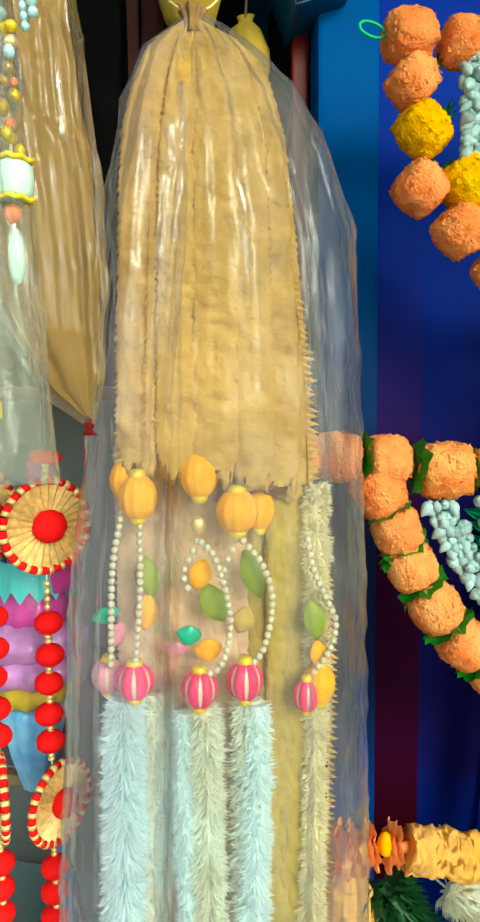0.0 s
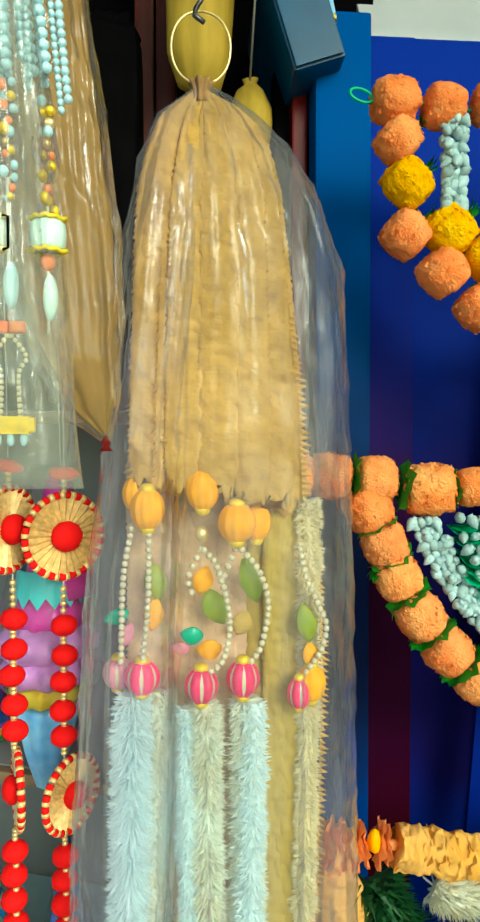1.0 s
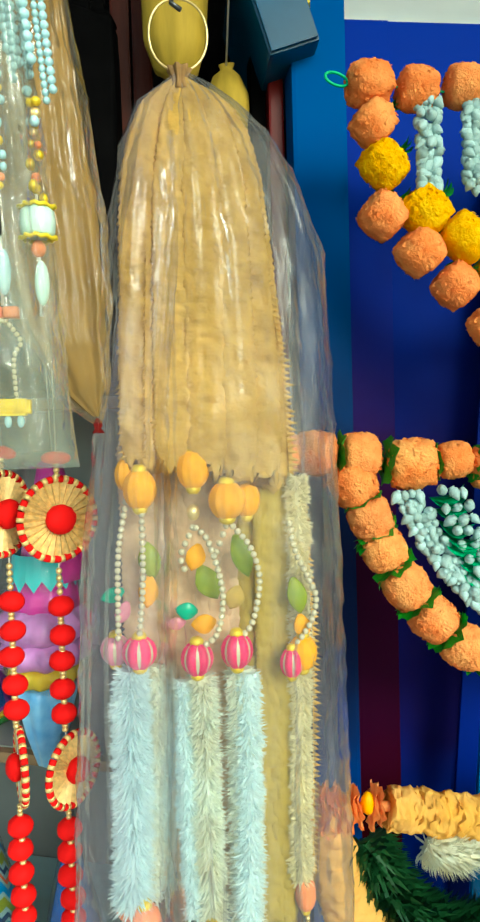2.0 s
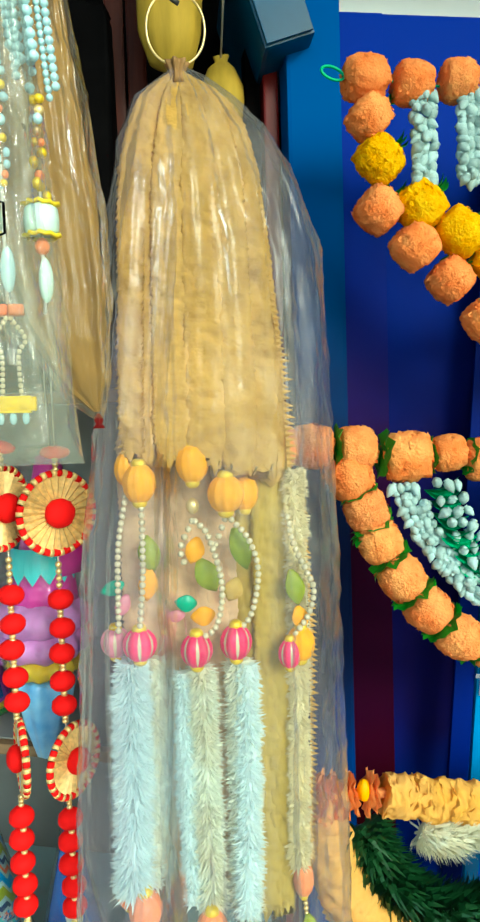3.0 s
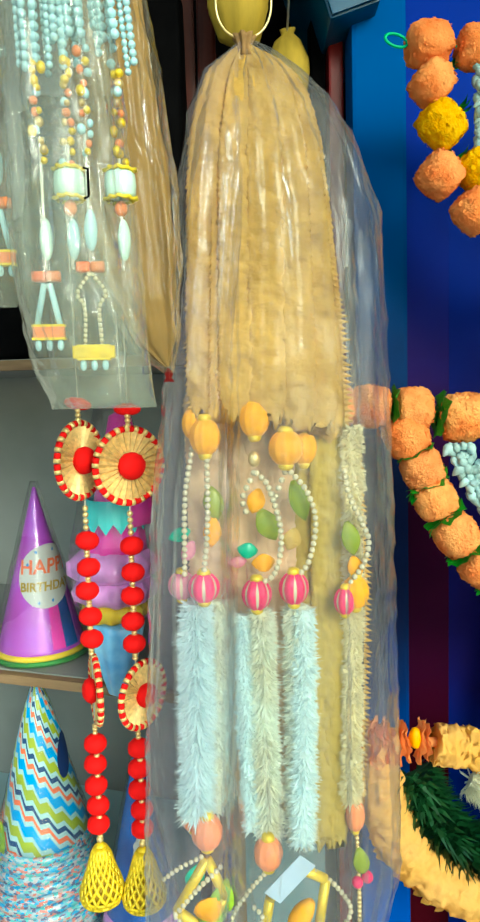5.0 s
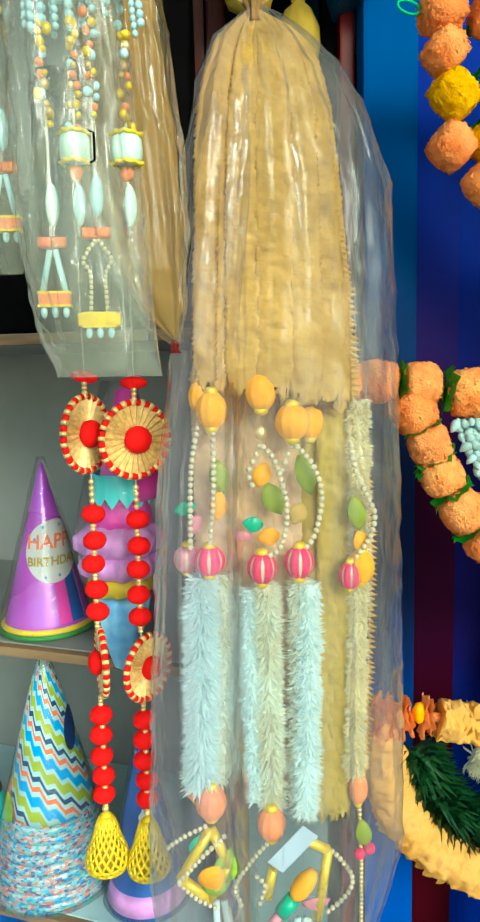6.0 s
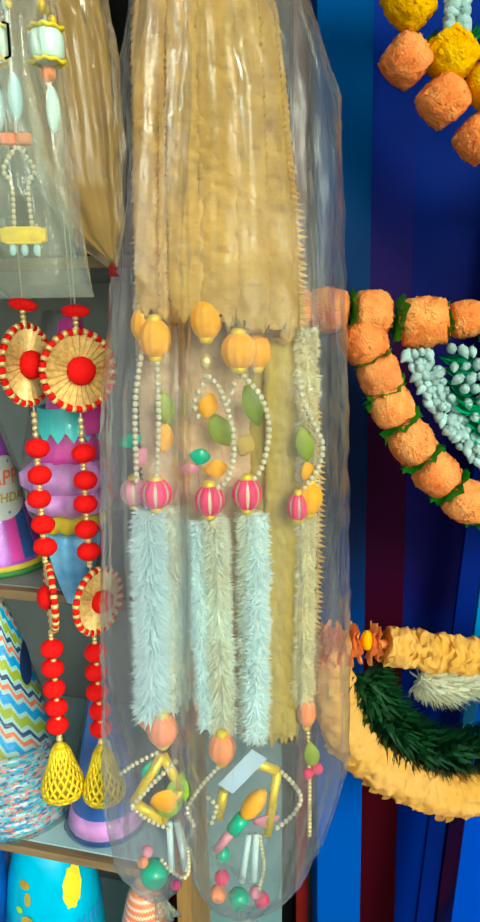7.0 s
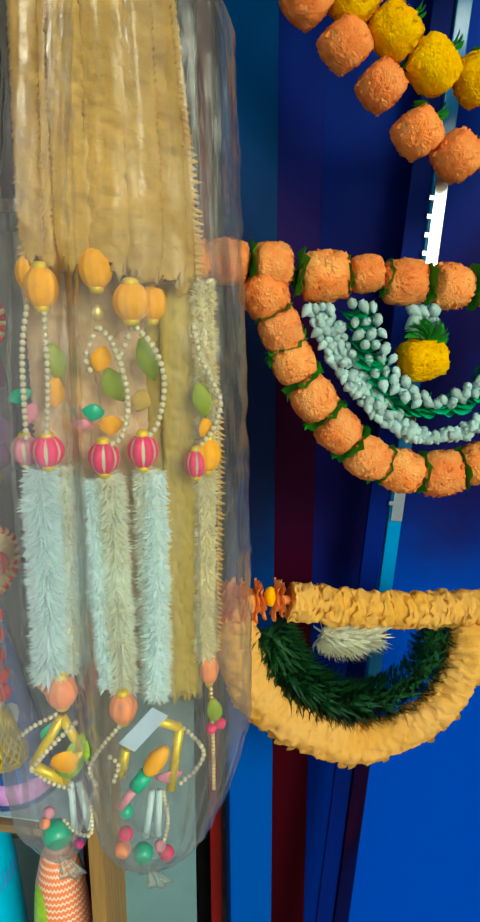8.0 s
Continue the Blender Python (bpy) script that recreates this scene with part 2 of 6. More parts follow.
def reflect_band_mat(name="reflect_band_enamel", high=(0.0, 0.024, 0.30), foot=(0.0, 0.014, 0.18), red_edge=-0.5, under=(0.0, 0.005, 0.105)):
    """Deep blue enamel; the door's reflections are painted in as a ragged navy and maroon band."""
    m = mat(name, under, 0.5, vary=0.03, scale=6, second=(0.010, 0.0, 0.008), bump=0.08, bump_scale=20, stretch=(1.4, 1, 0.5), spec=0.03)
    nt = m.node_tree
    b = nt.nodes["Principled BSDF"]
    under = b.inputs["Base Color"].links[0].from_socket
    tc = nt.nodes.new("ShaderNodeTexCoord")
    sep = nt.nodes.new("ShaderNodeSeparateXYZ")
    nt.links.new(tc.outputs["Object"], sep.inputs[0])
    n = nt.nodes.new("ShaderNodeTexNoise")
    n.inputs["Scale"].default_value, n.inputs["Detail"].default_value = 7, 5
    nt.links.new(tc.outputs["Object"], n.inputs["Vector"])
    wob = nt.nodes.new("ShaderNodeMath")
    wob.operation = "MULTIPLY_ADD"
    wob.inputs[1].default_value = 0.16
    nt.links.new(n.outputs[0], wob.inputs[0])
    nt.links.new(sep.outputs[2], wob.inputs[2])
    span = nt.nodes.new("ShaderNodeMapRange")
    span.inputs[1].default_value, span.inputs[2].default_value = 1.10, 1.70
    nt.links.new(wob.outputs[0], span.inputs[0])
    ramp = nt.nodes.new("ShaderNodeValToRGB")
    els = ramp.color_ramp.elements
    els[0].position, els[0].color = 0.0, (1, 1, 1, 1)
    els[1].position, els[1].color = 1.0, (1, 1, 1, 1)
    for pos, f in ((0.05, 0.75), (0.16, 0.22), (0.27, 0.05), (0.62, 0.05), (0.84, 0.70)):
        els.new(pos).color = (f, f, f, 1)
    nt.links.new(span.outputs[0], ramp.inputs[0])
    mix = nt.nodes.new("ShaderNodeMix")
    mix.data_type = "RGBA"
    nt.links.new(ramp.outputs[0], mix.inputs[0])
    edge = nt.nodes.new("ShaderNodeMath")
    edge.operation = "MULTIPLY_ADD"
    edge.inputs[1].default_value = 0.10
    nt.links.new(n.outputs[0], edge.inputs[0])
    nt.links.new(sep.outputs[0], edge.inputs[2])
    near = nt.nodes.new("ShaderNodeMapRange")
    near.inputs[1].default_value, near.inputs[2].default_value = red_edge - 0.035, red_edge
    nt.links.new(edge.outputs[0], near.inputs[0])
    red = nt.nodes.new("ShaderNodeMix")
    red.data_type = "RGBA"
    nt.links.new(near.outputs[0], red.inputs[0])
    red.inputs[6].default_value = (0.020, 0.0005, 0.016, 1)
    nt.links.new(under, red.inputs[7])
    nt.links.new(red.outputs[2], mix.inputs[6])
    split = nt.nodes.new("ShaderNodeMath")
    split.operation = "GREATER_THAN"
    split.inputs[1].default_value = 1.40
    nt.links.new(wob.outputs[0], split.inputs[0])
    ends = nt.nodes.new("ShaderNodeMix")
    ends.data_type = "RGBA"
    nt.links.new(split.outputs[0], ends.inputs[0])
    ends.inputs[6].default_value, ends.inputs[7].default_value = (*foot, 1), (*high, 1)
    nt.links.new(ends.outputs[2], mix.inputs[7])
    nt.links.new(mix.outputs[2], b.inputs["Base Color"])
    return m


# dark middles and brighter ends are reflections put into the paint colour
PANEL_REFLECT = reflect_band_mat()
LEAF_REFLECT = reflect_band_mat("leaf_reflect_enamel", (0.0, 0.034, 0.38), (0.0, 0.045, 0.40), -0.5)
STRIP_REFLECT = reflect_band_mat("strip_reflect_enamel", (0.0, 0.024, 0.30), (0.036, 0.0005, 0.004), 0.6, (0.016, 0.0, 0.002))
STILE_REFLECT = reflect_band_mat("stile_reflect_enamel", (0.0, 0.075, 0.30), (0.0, 0.060, 0.34), -0.5, (0.0, 0.012, 0.055))
MAROON = mat("dark_red_paint", (0.16, 0.004, 0.004), 0.35, vary=0.05, scale=20, second=(0.09, 0.002, 0.002), stretch=(1, 1, 0.2), spec=0.15)
TEALBOX = mat("dark_teal_paint", (0.0, 0.075, 0.17), 0.4, vary=0.04, scale=20, second=(0.0, 0.045, 0.10))
STEEL = mat("polished_steel", (0.75, 0.8, 0.85), 0.12, metal=1.0, vary=0.05, scale=60, bump=0.03)
DARKSTEEL = mat("dull_steel", (0.12, 0.12, 0.13), 0.4, metal=1.0, vary=0.1, scale=60)
WOOD = mat("red_brown_varnished_wood", (0.075, 0.012, 0.005), 0.4, vary=0.06, scale=50, second=(0.045, 0.006, 0.003), stretch=(4, 4, 0.25), spec=0.12)
PLY = mat("bare_plywood", (0.24, 0.15, 0.08), 0.6, vary=0.2, scale=60, stretch=(0.3, 3, 3), spec=0.2)
LAMINATE = mat("grey_laminate", (0.28, 0.285, 0.275), 0.6, vary=0.10, scale=9, bump=0.06, bump_scale=40, spec=0.2)
LINING = mat("dull_yellow_lining", (0.34, 0.20, 0.01), 0.6, vary=0.2)
OCHRE = mat("ochre_wood", (0.26, 0.14, 0.04), 0.5, vary=0.2, scale=60, stretch=(4, 4, 0.3))
TIE = mat("brown_tie", (0.30, 0.16, 0.05), 0.6, vary=0.2, scale=60)
LAM_TOP = mat("pale_blue_laminate", (0.44, 0.62, 0.66), 0.3, vary=0.06, scale=30, bump=0.04)
GREYPANEL = mat("grey_green_panel", (0.11, 0.19, 0.21), 0.5, vary=0.1, scale=20, bump=0.05, spec=0.2)
PLASTER = mat("painted_plaster", (0.45, 0.44, 0.42), 0.8, vary=0.08, scale=20)
CONCRETE = mat("street_concrete", (0.3, 0.29, 0.27), 0.9, vary=0.15, scale=8, bump=0.4)
# white of the sheet that stands in for daylight
DAYLIGHT_SHEET = mat("white_daylight_sheet", (0.80, 0.84, 0.86), 0.5, vary=0.04, scale=15, bump=0.3, bump_scale=18)
BLACK = mat("black_bag_plastic", (0.0016, 0.0015, 0.0018), 0.6, vary=0.06, scale=40, bump=0.5, bump_scale=50, spec=0.012)
OLIVE = mat("olive_yellow_bundle", (0.44, 0.29, 0.035), 0.6, vary=0.15, scale=35, second=(0.30, 0.21, 0.025), bump=0.4, stretch=(2, 2, 0.4), spec=0.15)
PURPLE = mat("purple_foil_card", (0.44, 0.06, 0.66), 0.28, metal=0.1, vary=0.1, scale=25, second=(0.50, 0.04, 0.50), coat=0.5, bump=0.5, bump_scale=45)
MAGENTA = mat("magenta_foil", (0.84, 0.03, 0.44), 0.3, metal=0.05, vary=0.2, scale=30, coat=0.4)
LILAC = mat("lilac_foil", (0.80, 0.34, 0.90), 0.3, metal=0.05, vary=0.25, scale=60, coat=0.4, bump=0.5, bump_scale=90)
AQUA = mat("aqua_card", (0.10, 0.76, 0.76), 0.4, vary=0.1, scale=60)
SKYBLUE = mat("sky_blue_plastic", (0.36, 0.70, 1.0), 0.3, vary=0.1, scale=40, second=(0.08, 0.36, 0.90), coat=0.4, bump=0.4, bump_scale=70)
CYANTOY = mat("cyan_plastic", (0.01, 0.42, 0.70), 0.35, vary=0.1, scale=30, coat=0.3)
DEEPBLUE = mat("deep_blue_foil", (0.02, 0.17, 0.66), 0.25, metal=0.2, vary=0.1, scale=30, second=(0.006, 0.04, 0.26), coat=0.5, bump=0.5, bump_scale=60)
CARD = mat("white_sticker_paper", (0.58, 0.58, 0.56), 0.5, vary=0.04, scale=60)
TAGM = mat("grey_paper_tag", (0.46, 0.56, 0.68), 0.4, vary=0.05, scale=60)
RUBBER_GREEN = mat("green_rim", (0.05, 0.30, 0.06), 0.5)
YELLOW_FLAT = mat("yellow_print", (0.85, 0.62, 0.03), 0.5, vary=0.05)
ORANGE_FLAT = mat("orange_print", (0.85, 0.16, 0.05), 0.5, vary=0.05)
BLUE_FLAT = mat("blue_print", (0.05, 0.25, 0.6), 0.5, vary=0.05)
NAVY_FLAT = mat("navy_print", (0.01, 0.03, 0.12), 0.5, vary=0.05)
GREEN_THREAD = mat("green_thread", (0.02, 0.5, 0.2), 0.6)
CRYSTAL = mat("white_crystal_beads", (0.46, 0.70, 0.74), 0.12, vary=0.04, scale=200, coat=0.5, bump=0)
THREAD = mat("pale_thread", (0.6, 0.58, 0.5), 0.6)


def pattern_mat(name, stops, size, lean, tooth, teeth):
    """Printed zigzag stripes round a cone: stripe colours in order, height of one set, lean per turn, tooth height, teeth per turn."""
    m = bpy.data.materials.new(name)
    m.use_nodes = True
    nt = m.node_tree
    b = nt.nodes["Principled BSDF"]
    b.inputs["Roughness"].default_value = 0.35
    b.inputs["Coat Weight"].default_value = 0.3
    tc = nt.nodes.new("ShaderNodeTexCoord")
    sep = nt.nodes.new("ShaderNodeSeparateXYZ")
    nt.links.new(tc.outputs["Object"], sep.inputs[0])

    def math2(op, a, c, third=None):
        n = nt.nodes.new("ShaderNodeMath")
        n.operation = op
        for k, v in enumerate((a, c) if third is None else (a, c, third)):
            if isinstance(v, (int, float)):
                n.inputs[k].default_value = v
            else:
                nt.links.new(v, n.inputs[k])
        return n.outputs[0]

    ang = math2("ARCTAN2", sep.outputs[1], sep.outputs[0])
    turn = math2("DIVIDE", ang, 2 * math.pi)
    saw = math2("PINGPONG", math2("MULTIPLY", turn, teeth), 0.5)
    h = math2("MULTIPLY_ADD", saw, tooth * 2, sep.outputs[2])
    h = math2("MULTIPLY_ADD", turn, lean, h)
    f = math2("FRACT", math2("DIVIDE", h, size), 0)
    ramp = nt.nodes.new("ShaderNodeValToRGB")
    ramp.color_ramp.interpolation = "CONSTANT"
    els = ramp.color_ramp.elements
    for k, c in enumerate(stops):
        e = els[k] if k < 2 else els.new(k / len(stops))
        e.position, e.color = k / len(stops), (*c, 1)
    nt.links.new(f, ramp.inputs[0])
    nt.links.new(ramp.outputs[0], b.inputs["Base Color"])
    return m


W = (0.40, 0.62, 0.66)
ZIGZAG = pattern_mat("zigzag_print", [(0.0, 0.34, 0.80), (0.0, 0.34, 0.80), W, (0.85, 0.16, 0.06), W, (0.0, 0.05, 0.18), W, (0.36, 0.44, 0.02), (0.36, 0.44, 0.02), W], 0.050, 0.22, 0.0075, 16)
DOTS = pattern_mat("dotted_print", [(0.80, 0.20, 0.08), (0.80, 0.20, 0.08), (0.8, 0.62, 0.5)], 0.008, 0.0, 0.003, 40)


def confetti_mat():
    m = mat("confetti_print", (0.4, 0.5, 0.55), 0.3, coat=0.4)
    nt = m.node_tree
    tc = nt.nodes.new("ShaderNodeTexCoord")
    mp = nt.nodes.new("ShaderNodeMapping")
    mp.inputs["Scale"].default_value = (1, 1, 2.2)
    nt.links.new(tc.outputs["Object"], mp.inputs[0])
    v = nt.nodes.new("ShaderNodeTexVoronoi")
    v.inputs["Scale"].default_value = 250
    nt.links.new(mp.outputs[0], v.inputs["Vector"])
    sep = nt.nodes.new("ShaderNodeSeparateColor")
    nt.links.new(v.outputs["Color"], sep.inputs[0])
    ramp = nt.nodes.new("ShaderNodeValToRGB")
    ramp.color_ramp.interpolation = "CONSTANT"
    els = ramp.color_ramp.elements
    cols = [(0.16, 0.40, 0.56), (0.02, 0.34, 0.66), (0.40, 0.52, 0.58), (0.65, 0.2, 0.16), (0.1, 0.12, 0.25), (0.12, 0.5, 0.5), (0.5, 0.42, 0.45)]
    for k, c in enumerate(cols):
        e = els[k] if k < 2 else els.new(k / len(cols))
        e.position, e.color = k / len(cols), (*c, 1)
    nt.links.new(sep.outputs[0], ramp.inputs[0])
    nt.links.new(ramp.outputs[0], nt.nodes["Principled BSDF"].inputs["Base Color"])
    return m


CONFETTI = confetti_mat()
# maroon, black and blue patches paint reflections into the navy enamel
ramp = next(n for n in NAVY.node_tree.nodes if n.type == "VALTORGB").color_ramp
ramp.elements[0].position, ramp.elements[0].color = 0.36, (0.035, 0.0, 0.001, 1)
ramp.elements[1].position, ramp.elements[1].color = 0.64, (0.0, 0.010, 0.15, 1)
middle = ramp.elements.new(0.48)
middle.color = (0.002, 0.001, 0.016, 1)

# ---- building helpers ----


def mesh_of(bm, name, material, smooth=True):
    me = bpy.data.meshes.new(name)
    bm.to_mesh(me)
    bm.free()
    for p in me.polygons:
        p.use_smooth = smooth
    if material:
        me.materials.append(material)
    return me


def part(name, bm, material, parent=None, label="", smooth=True, at=None):
    """Links a bmesh, or a shared mesh, as one object; under a parent if one is given."""
    me = bm if isinstance(bm, bpy.types.Mesh) else mesh_of(bm, name, material, smooth)
    ob = new(name, me)
    if parent:
        ob.parent = parent
    if at is not None:
        ob.matrix_basis = at
    if label:
        tagged(ob, label)
    return ob


def thing(name, loc, label, category, group=""):
    ob = new(name)
    ob.location = loc
    ob.empty_display_size = 0.02
    return tagged(ob, label, category, group)


def box(bm, lo, hi, bevel=0.0):
    m = Matrix.LocRotScale([(a + b) / 2 for a, b in zip(lo, hi)], None, [b - a for a, b in zip(lo, hi)])
    r = bmesh.ops.create_cube(bm, size=1, matrix=m)
    if bevel:
        es = list({e for v in r["verts"] for e in v.link_edges})
        bmesh.ops.bevel(bm, geom=es, offset=bevel, segments=2, affect="EDGES", profile=0.7)
    return bm


def boxes(*rows, bevel=0.0):
    bm = bmesh.new()
    for lo, hi in rows:
        box(bm, lo, hi, bevel)
    return bm


def lathe(bm, profile, seg=24, at=(0, 0, 0), squash=1.0, ribs=0, rib=0.0, closed=True):
    """A turned form: (radius, height) pairs from bottom to top."""
    rings = []
    for r, z in profile:
        ring = []
        for k in range(seg):
            a = 2 * math.pi * k / seg
            rr = r * (1 + rib * math.cos(ribs * a)) if ribs else r
            ring.append(bm.verts.new((at[0] + rr * math.cos(a), at[1] + squash * rr * math.sin(a), at[2] + z)))
        rings.append(ring)
    for a, b in zip(rings, rings[1:]):
        for k in range(seg):
            bm.faces.new((a[k], a[(k + 1) % seg], b[(k + 1) % seg], b[k]))
    if closed:
        bm.faces.new(list(reversed(rings[0])))
        bm.faces.new(rings[-1])
    return bm


def ball_profile(r, h, n=8):
    return [(max(r * math.sin(math.pi * k / n), r * 0.03), -h * math.cos(math.pi * k / n)) for k in range(n + 1)]


def ball(bm, c, r, h=None, seg=10, n=6, ribs=0, rib=0.0):
    return lathe(bm, ball_profile(r, h or r, n), seg, c, 1, ribs, rib)


def curve_points(pts, n):
    """n points evenly along a smooth curve through pts."""
    pts = [Vector(p) for p in pts]
    ext = [2 * pts[0] - pts[1]] + pts + [2 * pts[-1] - pts[-2]]
    dense = []
    for i in range(1, len(ext) - 2):
        p0, p1, p2, p3 = ext[i - 1:i + 3]
        for k in range(24):
            t = k / 24
            dense.append(0.5 * (2 * p1 + (p2 - p0) * t + (2 * p0 - 5 * p1 + 4 * p2 - p3) * t * t + (3 * p1 - p0 - 3 * p2 + p3) * t ** 3))
    dense.append(pts[-1])
    acc = [0.0]
    for a, b in zip(dense, dense[1:]):
        acc.append(acc[-1] + (b - a).length)
    out, j = [], 0
    for k in range(n):
        s = acc[-1] * k / max(1, n - 1)
        while j < len(acc) - 2 and acc[j + 1] < s:
            j += 1
        f = (s - acc[j]) / max(1e-9, acc[j + 1] - acc[j])
        out.append(dense[j].lerp(dense[j + 1], min(1, f)))
    return out


def tube(bm, pts, radius, seg=8, squash=1.0):
    """A round rod along points; radius may be a list."""
    pts = [Vector(p) for p in pts]
    rings = []
    for i, p in enumerate(pts):
        t = (pts[min(i + 1, len(pts) - 1)] - pts[max(i - 1, 0)]).normalized()
        ref = Vector((0, 1, 0)) if abs(t.y) < 0.9 else Vector((1, 0, 0))
        u = t.cross(ref).normalized()
        v = t.cross(u)
        r = radius[i] if isinstance(radius, (list, tuple)) else radius
        rings.append([bm.verts.new(p + u * r * math.cos(2 * math.pi * k / seg) + v * squash * r * math.sin(2 * math.pi * k / seg)) for k in range(seg)])
    for a, b in zip(rings, rings[1:]):
        for k in range(seg):
            bm.faces.new((a[k], a[(k + 1) % seg], b[(k + 1) % seg], b[k]))
    bm.faces.new(list(reversed(rings[0])))
    bm.faces.new(rings[-1])
    return bm


def tinsel(pts, radius, blades, width, droop=0.5, squash=0.8, core=0.45, seed=1, spread=0.35, ends=(1.0, 1.0), sag=0.16):
    """A fringe garland: a core with many short blades that stand off it all round."""
    rnd = random.Random(seed)
    path = curve_points(pts, 60)
    bm = bmesh.new()
    size = [min(1.0, ends[0] + i / 14, ends[1] + (59 - i) / 6) for i in range(60)]
    tube(bm, path, [radius * core * f for f in size], 10, squash)
    for k in range(blades):
        s = rnd.random() * 58.99
        i = int(s)
        p = path[i].lerp(path[i + 1], s - i)
        t = (path[i + 1] - path[i]).normalized()
        ref = Vector((0, 1, 0)) if abs(t.y) < 0.9 else Vector((1, 0, 0))
        u = t.cross(ref).normalized()
        v = t.cross(u)
        a = rnd.random() * 2 * math.pi
        rad = u * math.cos(a) + v * squash * math.sin(a)
        side = t.cross(rad).normalized()
        d = (rad + t * (droop + rnd.uniform(-spread, spread))).normalized()
        ln = radius * rnd.uniform(0.8, 1.12)
        w = width * rnd.uniform(0.7, 1.3)
        ln *= size[i]
        b0 = p + rad * radius * size[i] * core * 0.8
        mid = b0 + d * ln * 0.45
        tip = b0 + d * ln * 0.72 + t * ln * sag
        q = [bm.verts.new(b0 - side * w), bm.verts.new(b0 + side * w), bm.verts.new(mid + side * w * 0.9), bm.verts.new(mid - side * w * 0.9), bm.verts.new(tip)]
        bm.faces.new(q[:4])
        bm.faces.new((q[3], q[2], q[4]))
    return bm


def saw_teeth(pts, reach, step, tooth, seed, sides=(1, -1), start=0.02):
    """Even pointed teeth standing out sideways along a hanging strip, each a small solid wedge."""
    rnd = random.Random(seed)
    length = sum((Vector(b) - Vector(a)).length for a, b in zip(pts, pts[1:]))
    n = max(4, int(length / step))
    path = curve_points(pts, n)
    bm = bmesh.new()
    for i in range(max(1, int(start * n)), n - 1):
        t = (path[i + 1] - path[i - 1]).normalized()
        grow = min(1.0, 0.45 + (i / n - start) * 1.6)
        for sgn in sides:
            u = t.cross(Vector((0, 1, 0))).normalized() * sgn
            p = path[i] + u * reach * grow * 0.7
            h = step * 0.55
            tip = p + u * (reach * 0.3 + tooth * rnd.uniform(0.35, 1.3)) * grow + t * step * rnd.uniform(0.1, 0.7) + Vector((0, rnd.uniform(-0.001, 0.001), 0))
            q = [bm.verts.new(c) for c in (p - t * h, p + t * h, p + Vector((0, 0.0012, 0)), p - Vector((0, 0.0012, 0)), tip)]
            for f in ((0, 2, 4), (2, 1, 4), (1, 3, 4), (3, 0, 4)):
                bm.faces.new([q[k] for k in f])
    return bm


def frill_strip(pts, half, deep, seed, tooth=0.0042, full=False):
    """A hanging strip of crinkled fringe: flattened, notched into even teeth along both edges, with chevron crimps down its face."""
    length = sum((Vector(b) - Vector(a)).length for a, b in zip(pts, pts[1:]))
    n = int(length / tooth * 4)
    path = curve_points(pts, n)
    rnd = random.Random(seed)
    bm = bmesh.new()
    rings, seg = [], 28
    for i, p in enumerate(path):
        f = i / (n - 1)
        grow = (min(1.0, 0.5 + f * 9) if full else min(1.0, 0.26 + f * 2.6)) * min(1.0, 0.72 + (1 - f) * 6)
        t = (path[min(i + 1, n - 1)] - path[max(i - 1, 0)]).normalized()
        u = t.cross(Vector((0, 1, 0))).normalized()
        phase = i / 4.0 + 0.9 * noise.noise(Vector((seed * 2.3, f * 25, 0)))
        notch = (phase % 1.0) ** 0.8 * (0.55 + 0.9 * abs(noise.noise(Vector((seed, f * 70, 3)))))
        ragged = 0.011 * max(0.0, 1 - (n - 1 - i) / 5)  # torn teeth at the lower end
        ring = []
        for k in range(seg):
            a = 2 * math.pi * k / seg
            ca, sa = math.cos(a), math.sin(a)
            edge = abs(ca) ** 6
            wob = noise.noise(Vector((seed * 3.7, f * 60, 5.0 * (ca > 0)))) * 0.35
            rx = half * grow * (1 - edge * (0.14 - (0.22 + 0.3 * wob) * notch + 0.18 * wob))
            crimp = 0.62 * noise.noise(Vector((ca * 5 + seed, sa, f * length * 75))) + 0.52 * noise.noise(Vector((ca * 11 + seed, sa, f * length * 170)))
            fold = 0.30 * noise.noise(Vector((ca * 3.2 + seed * 1.7, sa, f * length * 14)))
            ry = deep * grow * (1 + (crimp + fold) * abs(sa))
            ring.append(bm.verts.new(p + u * rx * math.copysign(abs(ca) ** 0.85, ca) + Vector((0, ry * math.copysign(abs(sa) ** 0.7, sa), 0)) + t * ragged * rnd.uniform(-0.2, 1.0)))
        rings.append(ring)
    for a, b in zip(rings, rings[1:]):
        for k in range(seg):
            bm.faces.new((a[k], a[(k + 1) % seg], b[(k + 1) % seg], b[k]))
    bm.faces.new(list(reversed(rings[0])))
    bm.faces.new(rings[-1])
    return bm


